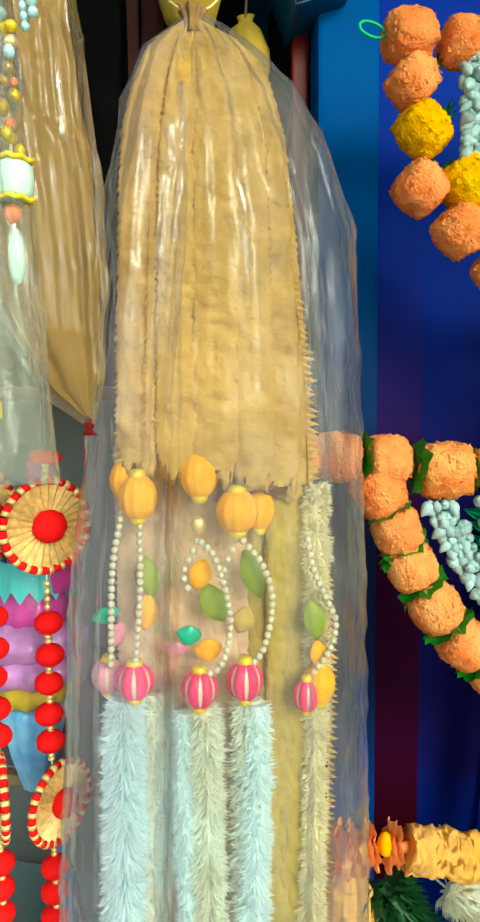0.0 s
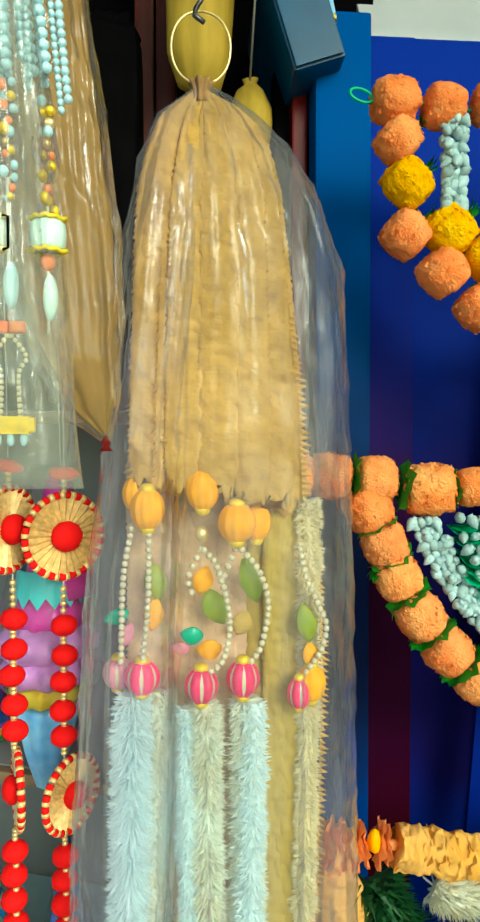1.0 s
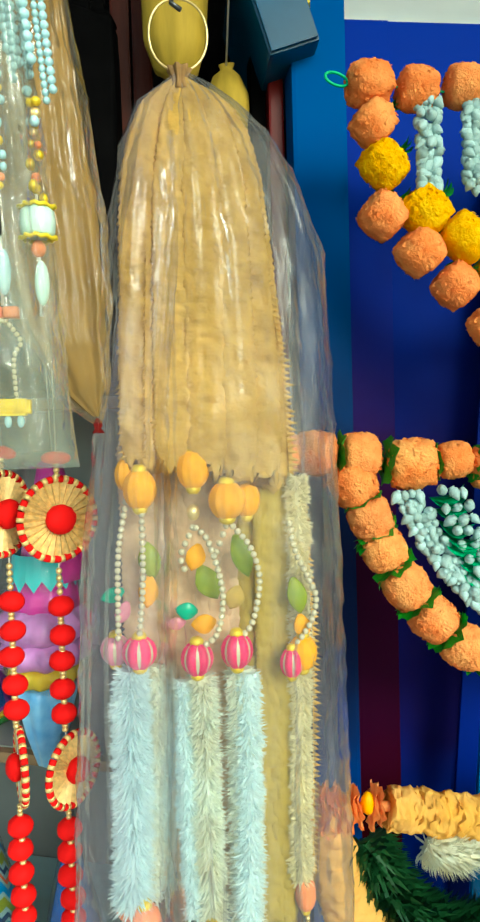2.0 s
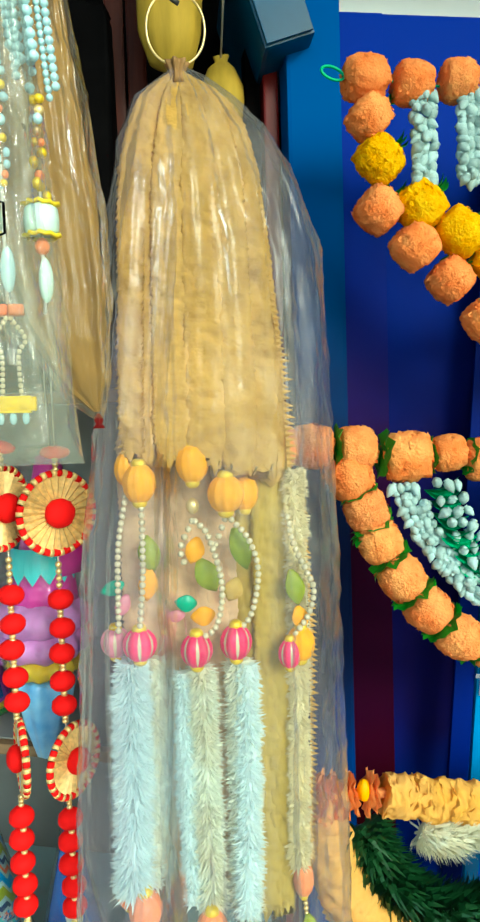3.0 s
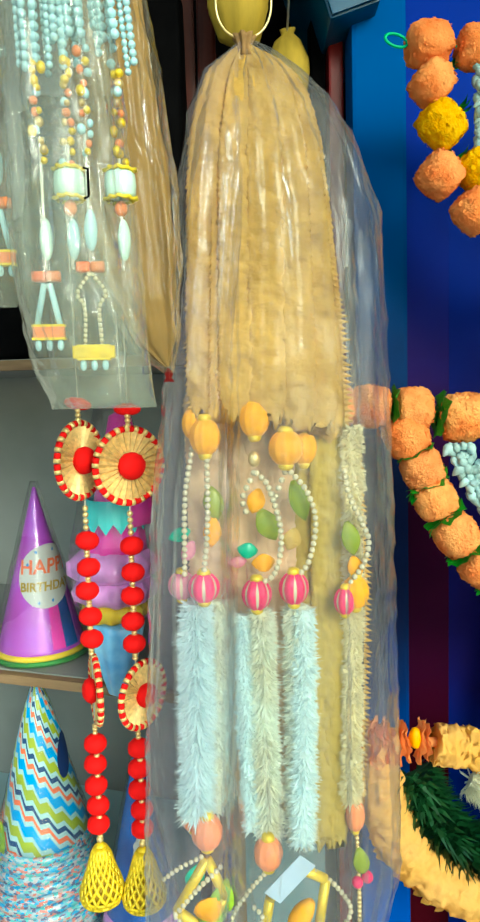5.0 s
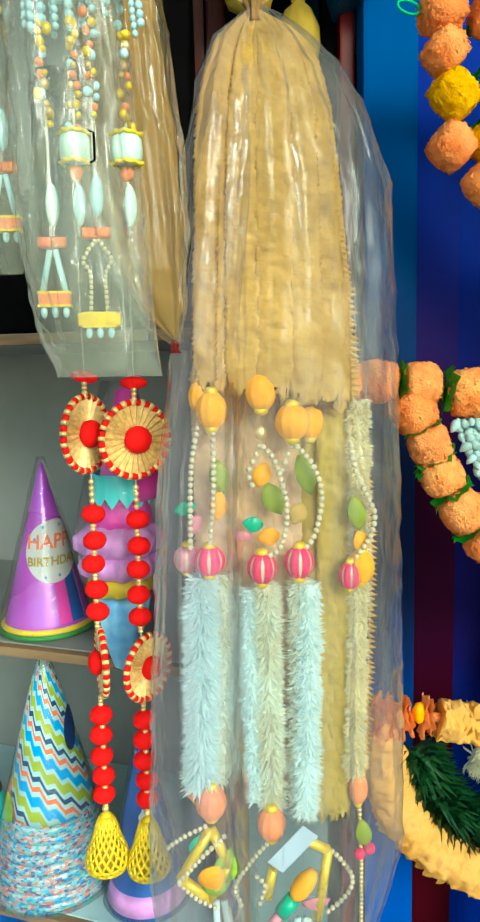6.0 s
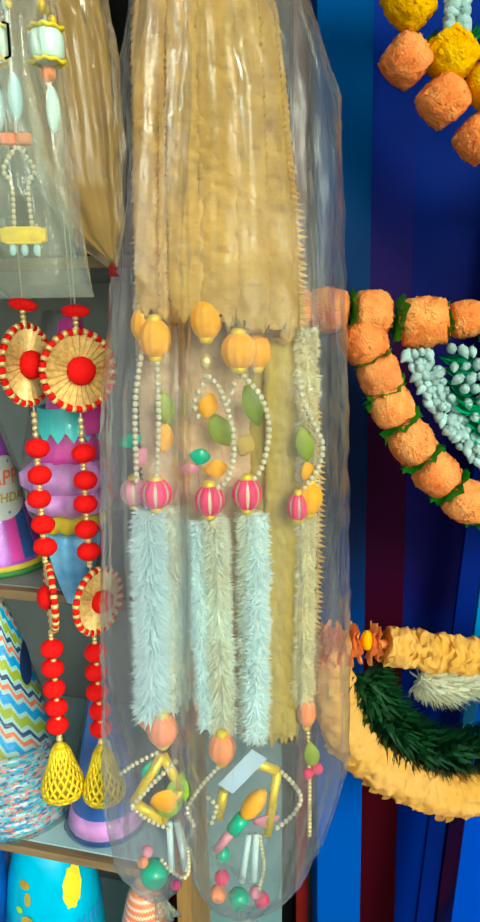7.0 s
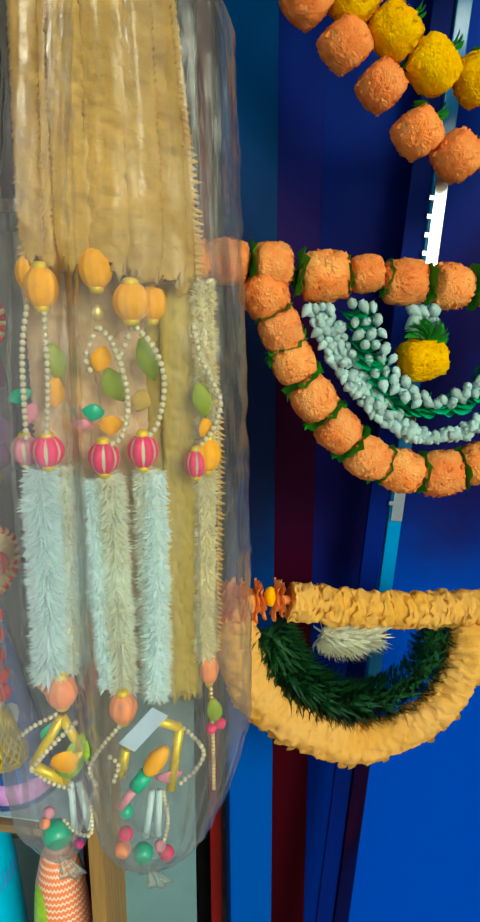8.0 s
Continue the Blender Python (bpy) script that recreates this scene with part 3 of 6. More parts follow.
def ribbon_fringe(pts, radius, blades, width, seed, lean=0.15, flat=0.7):
    """A garland of broad pointed film blades, each a bent kite, standing off a thin core at all angles."""
    rnd = random.Random(seed)
    path = curve_points(pts, 80)
    bm = tube(bmesh.new(), path, radius * 0.5, 10, flat)
    for k in range(600 + int(blades * 2.0)):
        s = rnd.random() * 78.99
        i = int(s)
        p = path[i].lerp(path[i + 1], s - i)
        t = (path[i + 1] - path[i]).normalized()
        u = t.cross(Vector((0, 1, 0))).normalized()
        v = t.cross(u)
        a = rnd.random() * 2 * math.pi
        rad = (u * math.cos(a) + v * flat * math.sin(a)).normalized()
        d = (rad + t * (lean + rnd.gauss(0, 0.45))).normalized()
        side = d.cross(rad.cross(t) if rnd.random() < 0.4 else t + rad * rnd.uniform(-0.8, 0.8))
        side = (side if side.length > 0.1 else t.cross(rad)).normalized() * width * rnd.uniform(0.5, 1.05)
        ln = radius * rnd.uniform(0.6, 1.08) * (0.75 + 0.25 * noise.noise(p * 90))
        b0 = p + rad * radius * 0.25
        bend = t * ln * rnd.uniform(-0.1, 0.22)
        q = [bm.verts.new(c) for c in (b0, b0 + d * ln * 0.45 + side, b0 + d * ln * 0.45 - side, b0 + d * ln + bend)]
        bm.faces.new((q[0], q[1], q[3]))
        bm.faces.new((q[0], q[3], q[2]))
    return bm


def pearls(pts, r, seg=8):
    bm = bmesh.new()
    p = [Vector(x) for x in pts]
    total = sum((b - a).length for a, b in zip(p, p[1:]))
    for c in curve_points(pts, max(3, int(total * 1.06 / (2 * r)))):
        ball(bm, c, r, None, seg, 6)
    return bm


def leaf(bm, base, way, length, width, up=(0, -1, 0)):
    """A small pointed, cupped leaf or petal."""
    base, way, up = Vector(base), Vector(way).normalized(), Vector(up)
    side = way.cross(up).normalized() * width
    nrm = side.cross(way).normalized()
    rows = []
    for k, (f, w) in enumerate(((0, 0.2), (0.15, 0.62), (0.33, 0.93), (0.5, 1.0), (0.68, 0.84), (0.85, 0.5), (1.0, 0.04))):
        c = base + way * length * f + nrm * width * 0.35 * math.sin(f * 3)
        rows.append([bm.verts.new(c - side * w + nrm * width * 0.3 * w), bm.verts.new(c), bm.verts.new(c + side * w + nrm * width * 0.3 * w)])
    for a, b in zip(rows, rows[1:]):
        for k in range(2):
            bm.faces.new((a[k], a[k + 1], b[k + 1], b[k]))
    return bm


def solid(ob, thick):
    m = ob.modifiers.new("thickness", "SOLIDIFY")
    m.thickness = thick
    return ob


# ---- the setting ----
ground = tagged(part("ground", boxes(((-60, -80, -0.2), (60, 40, 0.0))), CONCRETE, smooth=False), "grey concrete street ground in front of the shop", "ground", kind="structure")
wall_back = tagged(part("wall_back", boxes(((-1.6, 1.30, 0.0), (1.6, 1.42, 2.5))), PLASTER, smooth=False), "plain painted wall behind the shop front", "wall", kind="structure")
wall_left = tagged(part("wall_left", boxes(((-1.72, -0.2, 0.0), (-1.602, 1.42, 2.5))), PLASTER, smooth=False), "plain painted side wall of the shop", "wall", kind="structure")
wall_right = tagged(part("wall_right", boxes(((1.602, -0.2, 0.0), (1.72, 1.42, 2.5))), PLASTER, smooth=False), "plain painted side wall of the shop", "wall", kind="structure")
ceiling = tagged(part("ceiling", boxes(((-1.75, -0.45, 2.502), (1.75, 1.45, 2.6))), PLASTER, smooth=False), "plain plaster canopy over the shop front", "ceiling", kind="structure")

rail = tagged(part("hanging_rail", tube(bmesh.new(), [(-1.605, 0.70, 1.95), (1.605, 0.70, 1.95)], 0.007, 12), DARKSTEEL), "dull steel rod on which the goods hang", "rail")

# ---- shelf unit, its front turned a little towards the street's left ----
SHELF_TURN = -18.0
SHELF = pose(-0.20, 0.85, 0, 0, 0, SHELF_TURN)
shelf_unit = thing("shelf_unit", (0, 0, 0), "grey laminate shop shelf unit with plywood edges", "shelf")
shelf_unit.matrix_basis = SHELF
part("back_panel", boxes(((-0.8, 0.27, 0.0), (0.16, 0.285, 2.4))), LAMINATE, shelf_unit, smooth=False)
part("side_panel", boxes(((0.142, 0.02, 0.0), (0.158, 0.268, 1.5))), OCHRE, shelf_unit, smooth=False)
for z, m in ((0.56, LAM_TOP), (0.862, LAM_TOP), (1.15, LAMINATE), (1.452, LAMINATE)):
    board = part("shelf_board", boxes(((-0.8, 0.006, z - 0.010), (0.140, 0.268, z))), m, shelf_unit, smooth=False)
    part("edge_strip", boxes(((-0.8, -0.004, z - 0.0105), (0.140, 0.0055, z - 0.001)), bevel=0.001), PLY, board, "bare plywood edge", smooth=False)




# post of two varnished strips, grey panel, dark red post
post = thing("wooden_post", (-0.055, 0.915, 0), "red-brown varnished wooden door post in two strips", "post")
part("strip", boxes(((-0.019, 0, 0), (-0.001, 0.04, 2.5)), bevel=0.003), WOOD, post, smooth=False)
part("strip", boxes(((0.001, -0.008, 0), (0.019, 0.04, 2.5)), bevel=0.003), WOOD, post, smooth=False)
tagged(part("grey_panel", boxes(((-0.038, 0.935, 0.0), (0.054, 0.95, 1.55))), GREYPANEL, smooth=False), "grey-green painted panel beside the wooden post", "panel", kind="structure")
tagged(part("grey_panel", boxes(((-0.046, 0.878, 0.0), (0.058, 0.888, 1.30)), bevel=0.002), GREYPANEL, smooth=False), "grey-green painted panel beside the wooden post", "panel", kind="structure")
# added black sheet; its colour gives the shade of the unlit space
tagged(part("dark_void_sheet", boxes(((-0.2, 0.99, 1.552), (0.17, 1.0, 2.45))), BLACK, smooth=False), "black sheet standing in for the unlit void above the grey panel", "panel", kind="structure")
red_post = thing("red_post", (0.083, 0.90, 0), "dark red painted steel post beside the blue door", "post")
red_post.matrix_basis = pose(0.083, 0.90, 0, 0, -0.4, 0)
part("face", boxes(((-0.002, -0.01, 0), (0.012, 0.03, 2.5)), bevel=0.002), MAROON, red_post, smooth=False)
part("groove", boxes(((-0.016, 0.004, 0), (-0.003, 0.03, 2.5))), BLACK, red_post, "black shadow gap strip", smooth=False)

# ---- blue steel door ----
door = thing("door_1", (0, 0.87, 0), "glossy blue painted steel shop door with a dark recessed panel", "door")
tagged(door, kind="structure")
door.matrix_basis = pose(0.0205, 0.87, 0, 0, -0.6, 0)
part("stile", boxes(((0.083, -0.006, 0.02), (0.133, 0.03, 1.80)), bevel=0.004), STILE_REFLECT, door, smooth=False)
part("recessed_panel", boxes(((0.1785, 0.014, 0.02), (0.75, 0.03, 1.79))), PANEL_REFLECT, door, "deep blue recessed panel with a painted-in dark reflection band", smooth=False)
# the maroon is a red reflection put into this strip's colour
part("red_reflection_strip", boxes(((0.134, 0.012, 0.02), (0.178, 0.03, 1.79)), bevel=0.001), STRIP_REFLECT, door, "dark strip with a red reflection painted in maroon", smooth=False)
part("leaf", boxes(((0.006, 0.0, 0.0), (0.60, 0.012, 1.79)), bevel=0.003), LEAF_REFLECT, door, "bright blue sheet leaf", smooth=False, at=pose(0.142, 0.0005, 0.02, 0, 4.9, 0))

# added white sheet in place of the bright daylight over the door
white_sheet = part("tarpaulin", boxes(((0.0, -0.003, 0.0), (1.0, 0.003, 0.30)), bevel=0.002), DAYLIGHT_SHEET, smooth=False, at=pose(0.152, 0.90, 1.764, -38, 0, 0))
tagged(white_sheet, "white sheet standing in for bright daylight above the blue door", "tarpaulin")

# leaning steel bar
bar = thing("steel_bar", (0.205, 0.838, 0.0), "sky-blue flat bar with bright steel strips leaning on the door", "bar")
bm = bmesh.new()
box(bm, (-0.007, 0.0, 0.0), (0.007, 0.006, 1.70), 0.001)
flat = part("flat", bm, BLUE_BAR, bar, "glossy sky-blue flat bar", smooth=False)
part("lower_sleeve", boxes(((-0.0085, -0.002, 0.0), (0.0085, 0.0075, 0.985)), bevel=0.001), NAVY, bar, "dark painted lower half", smooth=False)
part("flange", boxes(((-0.028, 0.002, 0.0), (-0.0088, 0.006, 1.70)), bevel=0.001), DEEPNAVY, bar, "blue painted flange", smooth=False)
for z0, z1 in ((1.385, 1.50), (1.262, 1.285), (1.168, 1.200), (1.040, 1.066)):
    strip = part("steel_strip", boxes(((-0.0055, -0.0025, z0), (0.0062, -0.0002, z1)), bevel=0.0004), STEEL, bar, "bright steel strip", smooth=False)
    for k in range(4 if z1 - z0 > 0.1 else 1):
        z = z0 + 0.035 + 0.016 * k if z1 - z0 > 0.1 else (z0 + z1) / 2
        part("notch", boxes(((-0.0095, -0.002, z), (-0.0056, -0.0005, z + 0.004))), STEEL, strip, smooth=False)
bar.matrix_basis = pose(0.152, 0.772, 0.0, -3, 5.1, 0)

# box beam, package and bundles above
beam = thing("box_beam", (0.0, 0, 0), "dark teal painted steel box beam under the canopy", "beam")
bm = bmesh.new()
box(bm, (-0.023, -0.28, -0.05), (0.023, 0.0, 0.05), 0.004)
part("tube", bm, TEALBOX, beam, smooth=False)
part("end_cap", boxes(((-0.021, -0.2835, -0.048), (0.021, -0.2805, 0.048)), bevel=0.001), TEALBOX, beam, smooth=False)
beam.matrix_basis = pose(0.079, 1.12, 1.79, 0, -18, -2)
cross = tagged(part("cross_bar", tube(bmesh.new(), [(0.083, 0.93, 1.752), (0.6, 0.93, 1.752)], 0.008, 12), TEALBOX), "dark teal painted round bar above the blue door", "bar")
packet = thing("card_packet", (0.086, 0.86, 1.80), "teal and yellow printed card packet on the beam", "packet")
part("sleeve", boxes(((-0.013, -0.006, -0.012), (0.013, 0.006, 0.05)), bevel=0.0015), SKYBLUE, packet, smooth=False)
part("edge", boxes(((-0.013, -0.0065, -0.0165), (0.013, 0.0065, -0.0125)), bevel=0.001), YELLOW_FLAT, packet, "yellow edge", smooth=False)
packet.matrix_basis = pose(0.086, 0.86, 1.80, 0, -12, -10)


def bundle(x, y, z, r, h, label):
    ob = thing("wrapped_bundle", (x, y, z), label, "bundle", "yellow bundles on the post")
    bm = bmesh.new()
    lathe(bm, [(r * 0.12, 0), (r * 0.62, 0.006), (r * 0.92, h * 0.16), (r, h * 0.42), (r * 0.93, h * 0.6), (r * 0.6, h * 0.84), (r * 0.26, h * 0.93), (r * 0.34, h)], 28, (0, 0, 0), 0.7, 9, 0.035)
    for v in bm.verts:
        v.co += noise.noise_vector(v.co * 40 + Vector((x * 50, 0, 0))) * 0.003
    part("wrapping", bm, OLIVE, ob)
    part("string", tube(bmesh.new(), [(0, 0, h - 0.004), (0, (0.70 - y) * 0.5, (h + 1.95 - z) / 2), (0, 0.70 - y, 1.95 - z)], 0.001, 6), THREAD, ob)
    return ob


bundle(-0.016, 0.86, 1.722, 0.029, 0.19, "olive-yellow wrapped bundle hanging behind the bag")
bundle(0.030, 0.885, 1.684, 0.020, 0.066, "small olive-yellow wrapped bundle beside a larger one")

# dark bags on the upper shelf
for k, (x, y, w) in enumerate(((-0.315, 0.965, 0.10), (-0.175, 0.95, 0.05), (-0.108, 0.925, 0.042))):
    ob = thing("black_bag", (x, y, 1.4525), "folded black plastic bag on the upper shelf", "bag", "black bags on the upper shelf")
    bm = bmesh.new()
    box(bm, (-w, -0.06, 0.0), (w, 0.07, (0.13, 0.24, 0.34)[k]), 0.02)
    bmesh.ops.subdivide_edges(bm, edges=bm.edges[:], cuts=3, use_grid_fill=True)
    for v in bm.verts:
        if v.co.z > 0.001:
            v.co += noise.noise_vector(v.co * 25 + Vector((k * 9, 0, 0))) * 0.01
    part("folded_body", bm, BLACK, ob)
    top = (0.13, 0.24, 0.34)[k]
    ridge = [(-w * 0.8 + w * 1.6 * i / 16, -0.02 + 0.012 * noise.noise(Vector((i * 0.6, k, 0))), top + 0.006 + 0.006 * noise.noise(Vector((i * 0.5, k, 4)))) for i in range(17)]
    part("rolled_top", tube(bmesh.new(), ridge, [0.012 + 0.004 * noise.noise(Vector((i * 0.9, k, 8))) for i in range(17)], 12), BLACK, ob, "rolled black top edge")

# ---- party hats ----


def text_on_cone(body, size, cx, cz, r_of, material, parent, push):
    cu = bpy.data.curves.new("words", "FONT")
    cu.body, cu.size, cu.align_x, cu.align_y, cu.offset = body, size, "CENTER", "CENTER", 0.0004
    tmp = bpy.data.objects.new("words", cu)
    scene.collection.objects.link(tmp)
    dg = bpy.context.evaluated_depsgraph_get()
    me = bpy.data.meshes.new_from_object(tmp.evaluated_get(dg))
    bpy.data.objects.remove(tmp)
    for v in me.vertices:
        z = cz + v.co.y
        r = r_of(z) + push
        a = -math.pi / 2 + (cx + v.co.x) / r
        v.co = (r * math.cos(a), r * math.sin(a), z)
    me.materials.clear()
    me.materials.append(material)
    return part("lettering", me, None, parent)


def cone_patch(half_w, half_h, cx, cz, r_of, push, rings=8, seg=40, wave=0.0):
    bm = bmesh.new()
    rows = []
    for i in range(rings + 1):
        f = i / rings
        row = []
        for k in range(seg):
            a = 2 * math.pi * k / seg
            edge = 1 + wave * math.cos(9 * a)
            z = cz + half_h * f * edge * math.sin(a)
            r = r_of(z) + push
            t = -math.pi / 2 + (cx + half_w * f * edge * math.cos(a)) / r
            row.append(bm.verts.new((r * math.cos(t), r * math.sin(t), z)))
        rows.append(row)
    for a, b in zip(rows[1:], rows[2:]):
        for k in range(seg):
            bm.faces.new((a[k], b[k], b[(k + 1) % seg], a[(k + 1) % seg]))
    bm.faces.new(rows[1])
    return bm


def cone_wrap(r, h, r_top, material, parent, puff=1.05, seed=3):
    """A loose clear sleeve round a cone."""
    bm = bmesh.new()
    prof = [(r * puff * (1 - f) + r_top * f, 0.002 + f * h) for f in [k / 14 for k in range(15)]]
    lathe(bm, prof, 40)
    for v in bm.verts:
        n = noise.noise(v.co * 45 + Vector((seed, 0, 0)))
        s = 1 + 0.06 * (n + 0.6)
        v.co.x *= s
        v.co.y *= s
    return part("clear_wrap", bm, material, parent, "clear crinkled plastic wrap")


purple_hat = thing("party_hat", (-0.2335, 0.92, 1.1505), "purple foil party hat with a birthday sticker in clear wrap", "party hat", "party hats on the shelf")
R1, H1 = 0.0455, 0.174
r1 = lambda z: R1 * (1 - z / H1) + 0.0015
bm = bmesh.new()
lathe(bm, [(R1 * (1 - k / 12) + 0.0015, H1 * k / 12) for k in range(13)], 48)
part("cone", bm, PURPLE, purple_hat)
bm = bmesh.new()
lathe(bm, [(R1 + 0.002, 0.0), (R1 + 0.004, 0.002), (R1 + 0.0015, 0.005)], 48)
part("rim", bm, RUBBER_GREEN, purple_hat, "green rim")
bm = bmesh.new()
lathe(bm, [(R1 + 0.0016, 0.0055), (R1 + 0.0024, 0.0075), (R1 - 0.0002, 0.0105)], 48)
part("rim_band", bm, YELLOW_FLAT, purple_hat, "yellow band")
for a0, m, w in ((-0.9, MAGENTA, 0.16), (-0.55, DEEPBLUE, 0.2)):
    bm = bmesh.new()
    vs = []
    for k in range(7):
        z = 0.014 + 0.07 * k / 6
        r = r1(z) + 0.0006
        vs.append([bm.verts.new((r * math.cos(a0 + d), r * math.sin(a0 + d), z)) for d in (-w, 0, w)])
    for a, b in zip(vs, vs[1:]):
        for k in range(2):
            bm.faces.new((a[k], a[k + 1], b[k + 1], b[k]))
    part("foil_stripe", bm, m, purple_hat)
sticker = part("sticker", cone_patch(0.030, 0.031, 0.016, 0.086, r1, 0.0012), CARD, purple_hat, "round printed paper sticker")
text_on_cone("HAPPY", 0.0195, 0.017, 0.095, r1, ORANGE_FLAT, sticker, 0.002)
text_on_cone("BIRTHDAY", 0.0120, 0.017, 0.076, r1, OLIVE, sticker, 0.002)
for cx, cz in ((0.004, 0.110), (0.022, 0.111), (-0.004, 0.098), (0.008, 0.061), (0.022, 0.062)):
    part("printed_dot", cone_patch(0.0014, 0.0017, cx, cz, r1, 0.0019, 2, 10), BLUE_FLAT, sticker)
cone_wrap(R1 + 0.002, H1 + 0.004, 0.004, FILM_THIN, purple_hat, 1.07, 3)

zig_hat = thing("party_hat", (-0.243, 0.925, 0.8625), "stack of zigzag-printed party hats in clear plastic", "party hat", "party hats on the shelf")
R2, H2 = 0.064, 0.254
r2 = lambda z: R2 * max(0.0, 1 - z / H2) ** 0.8 * 0.97 + 0.003
bm = bmesh.new()
lathe(bm, [(r2(z), z) for z in [0.085 + 0.169 * k / 14 for k in range(15)]], 56)
part("cone", bm, ZIGZAG, zig_hat, "blue, orange, navy and olive zigzag print")
for k in range(9):
    z0 = 0.0 + 0.0095 * k
    bm = bmesh.new()
    ro = r2(z0) + 0.0018
    lathe(bm, [(ro - 0.002, z0), (ro + 0.0006, z0 + 0.001), (ro - 0.0022, z0 + 0.0085), (ro - 0.004, z0 + 0.0092)], 56)
    for v in bm.verts:
        v.co.z += 0.0015 * math.sin(3 * math.atan2(v.co.y, v.co.x) + k) if z0 > 0 else 0
    part("stacked_brim", bm, CONFETTI, zig_hat, "confetti-printed hat brim")
part("price_patch", cone_patch(0.012, 0.018, -0.045, 0.092, r2, 0.002, 4, 24), LIME, zig_hat, "lime printed patch")
part("print_patch", cone_patch(0.010, 0.022, 0.036, 0.175, r2, 0.002, 4, 24), NAVY_FLAT, zig_hat, "navy printed patch")
cone_wrap(R2 + 0.003, H2 + 0.004, 0.004, FILM_THIN, zig_hat, 1.06, 8)

blue_hat = thing("party_hat", (-0.134, 0.885, 0.8625), "deep blue foil party hat with a purple band", "party hat", "party hats on the shelf")
R3, H3 = 0.041, 0.20
r3 = lambda z: R3 * (1 - z / H3) + 0.0015
bm = bmesh.new()
lathe(bm, [(r3(z), z) for z in [H3 * k / 12 for k in range(13)]], 48)
part("cone", bm, DEEPBLUE, blue_hat)
bm = bmesh.new()
lathe(bm, [(r3(0.006) + 0.001, 0.006), (r3(0.016) + 0.001, 0.016), (r3(0.026) + 0.001, 0.026)], 48)
part("band", bm, LILAC, blue_hat, "purple printed band")
part("print_patch", cone_patch(0.008, 0.012, 0.004, 0.10, r3, 0.0012, 4, 24, 0.1), CARD, blue_hat, "white printed mark")
cone_wrap(R3 + 0.001, H3 + 0.003, 0.003, FILM_THIN, blue_hat, 1.06, 5)

side_hat = thing("party_hat", (-0.345, 0.955, 0.8625), "pastel striped party hat stack in clear plastic", "party hat", "party hats on the shelf")
for k, (m, z0, z1) in enumerate(((CONFETTI, 0, 0.05), (AQUA, 0.05, 0.075), (PEACH, 0.075, 0.1), (CONFETTI, 0.1, 0.17))):
    bm = bmesh.new()
    rr = lambda z: 0.055 * (1 - z / 0.2) + 0.002
    lathe(bm, [(rr(z0), z0 + 0.0002), (rr(z1), z1)], 40)
    part("stripe", bm, m, side_hat)

# tower of foil cups
tower = thing("foil_party_horn", (-0.137, 0.81, 1.150), "purple, magenta and blue foil party horn hung in clear wrap", "party horn")
specs = (
    ("blue_cup", [(0.004, 0.0), (0.0085, 0.003), (0.016, 0.030), (0.0215, 0.052), (0.0235, 0.066), (0.0205, 0.071)], SKYBLUE, 7, 0.07, 0),
    ("yellow_ring", [(0.016, 0.070), (0.026, 0.073), (0.029, 0.079), (0.027, 0.085), (0.020, 0.088)], YELLOW_FLAT, 12, 0.07, 0),
    ("lower_tier", [(0.024, 0.086), (0.034, 0.091), (0.036, 0.099), (0.030, 0.108)], LILAC, 9, 0.08, 0),
    ("upper_tier", [(0.030, 0.108), (0.038, 0.114), (0.038, 0.124), (0.027, 0.134)], LILAC, 9, 0.08, 0),
    ("waist", [(0.027, 0.133), (0.026, 0.140), (0.024, 0.160)], MAGENTA, 10, 0.03, 0.003),
    ("cone", [(0.028, 0.157), (0.027, 0.172), (0.021, 0.20), (0.0125, 0.235), (0.0095, 0.250), (0.004, 0.253)], MAGENTA, 0, 0, 0.010),
)
for nm, prof, m, ribs, rib, dx in specs:
    bm = bmesh.new()
    lathe(bm, prof, 56, (dx, 0, 0), 1, ribs, rib)
    for v in bm.verts:
        v.co += noise.noise_vector(v.co * 60) * 0.0016
    part(nm, bm, m, tower)
bm = bmesh.new()
ra, rb = [], []
for k in range(26):
    a = 2 * math.pi * k / 26
    ra.append(bm.verts.new((0.003 + 0.0235 * math.cos(a), -0.004 + 0.028 * math.sin(a), 0.180)))
    rb.append(bm.verts.new((0.003 + 0.0265 * math.cos(a), -0.004 + 0.030 * math.sin(a), 0.161 - (0.009 if k % 2 else 0))))
for k in range(26):
    bm.faces.new((ra[k], rb[k], rb[(k + 1) % 26], ra[(k + 1) % 26]))
solid(part("serrated_collar", bm, AQUA, tower, "aqua card collar with pointed teeth", smooth=False), 0.0008)
bm = bmesh.new()
lathe(bm, [(0.006, -0.001), (0.015, 0.035), (0.021, 0.066), (0.040, 0.088), (0.042, 0.13), (0.034, 0.17), (0.026, 0.21), (0.015, 0.258)], 40, (0.003, 0, 0))
for v in bm.verts:
    w = 1 + 0.07 * noise.noise(v.co * 50)
    v.co.x *= w
    v.co.y *= w
part("clear_wrap", bm, FILM_THIN, tower, "clear crinkled plastic wrap")
part("thread", tube(bmesh.new(), [(0.012, 0, 0.25), (0.012, -0.03, 0.45), (0.012, -0.11, 0.80)], 0.0005, 6), THREAD, tower)

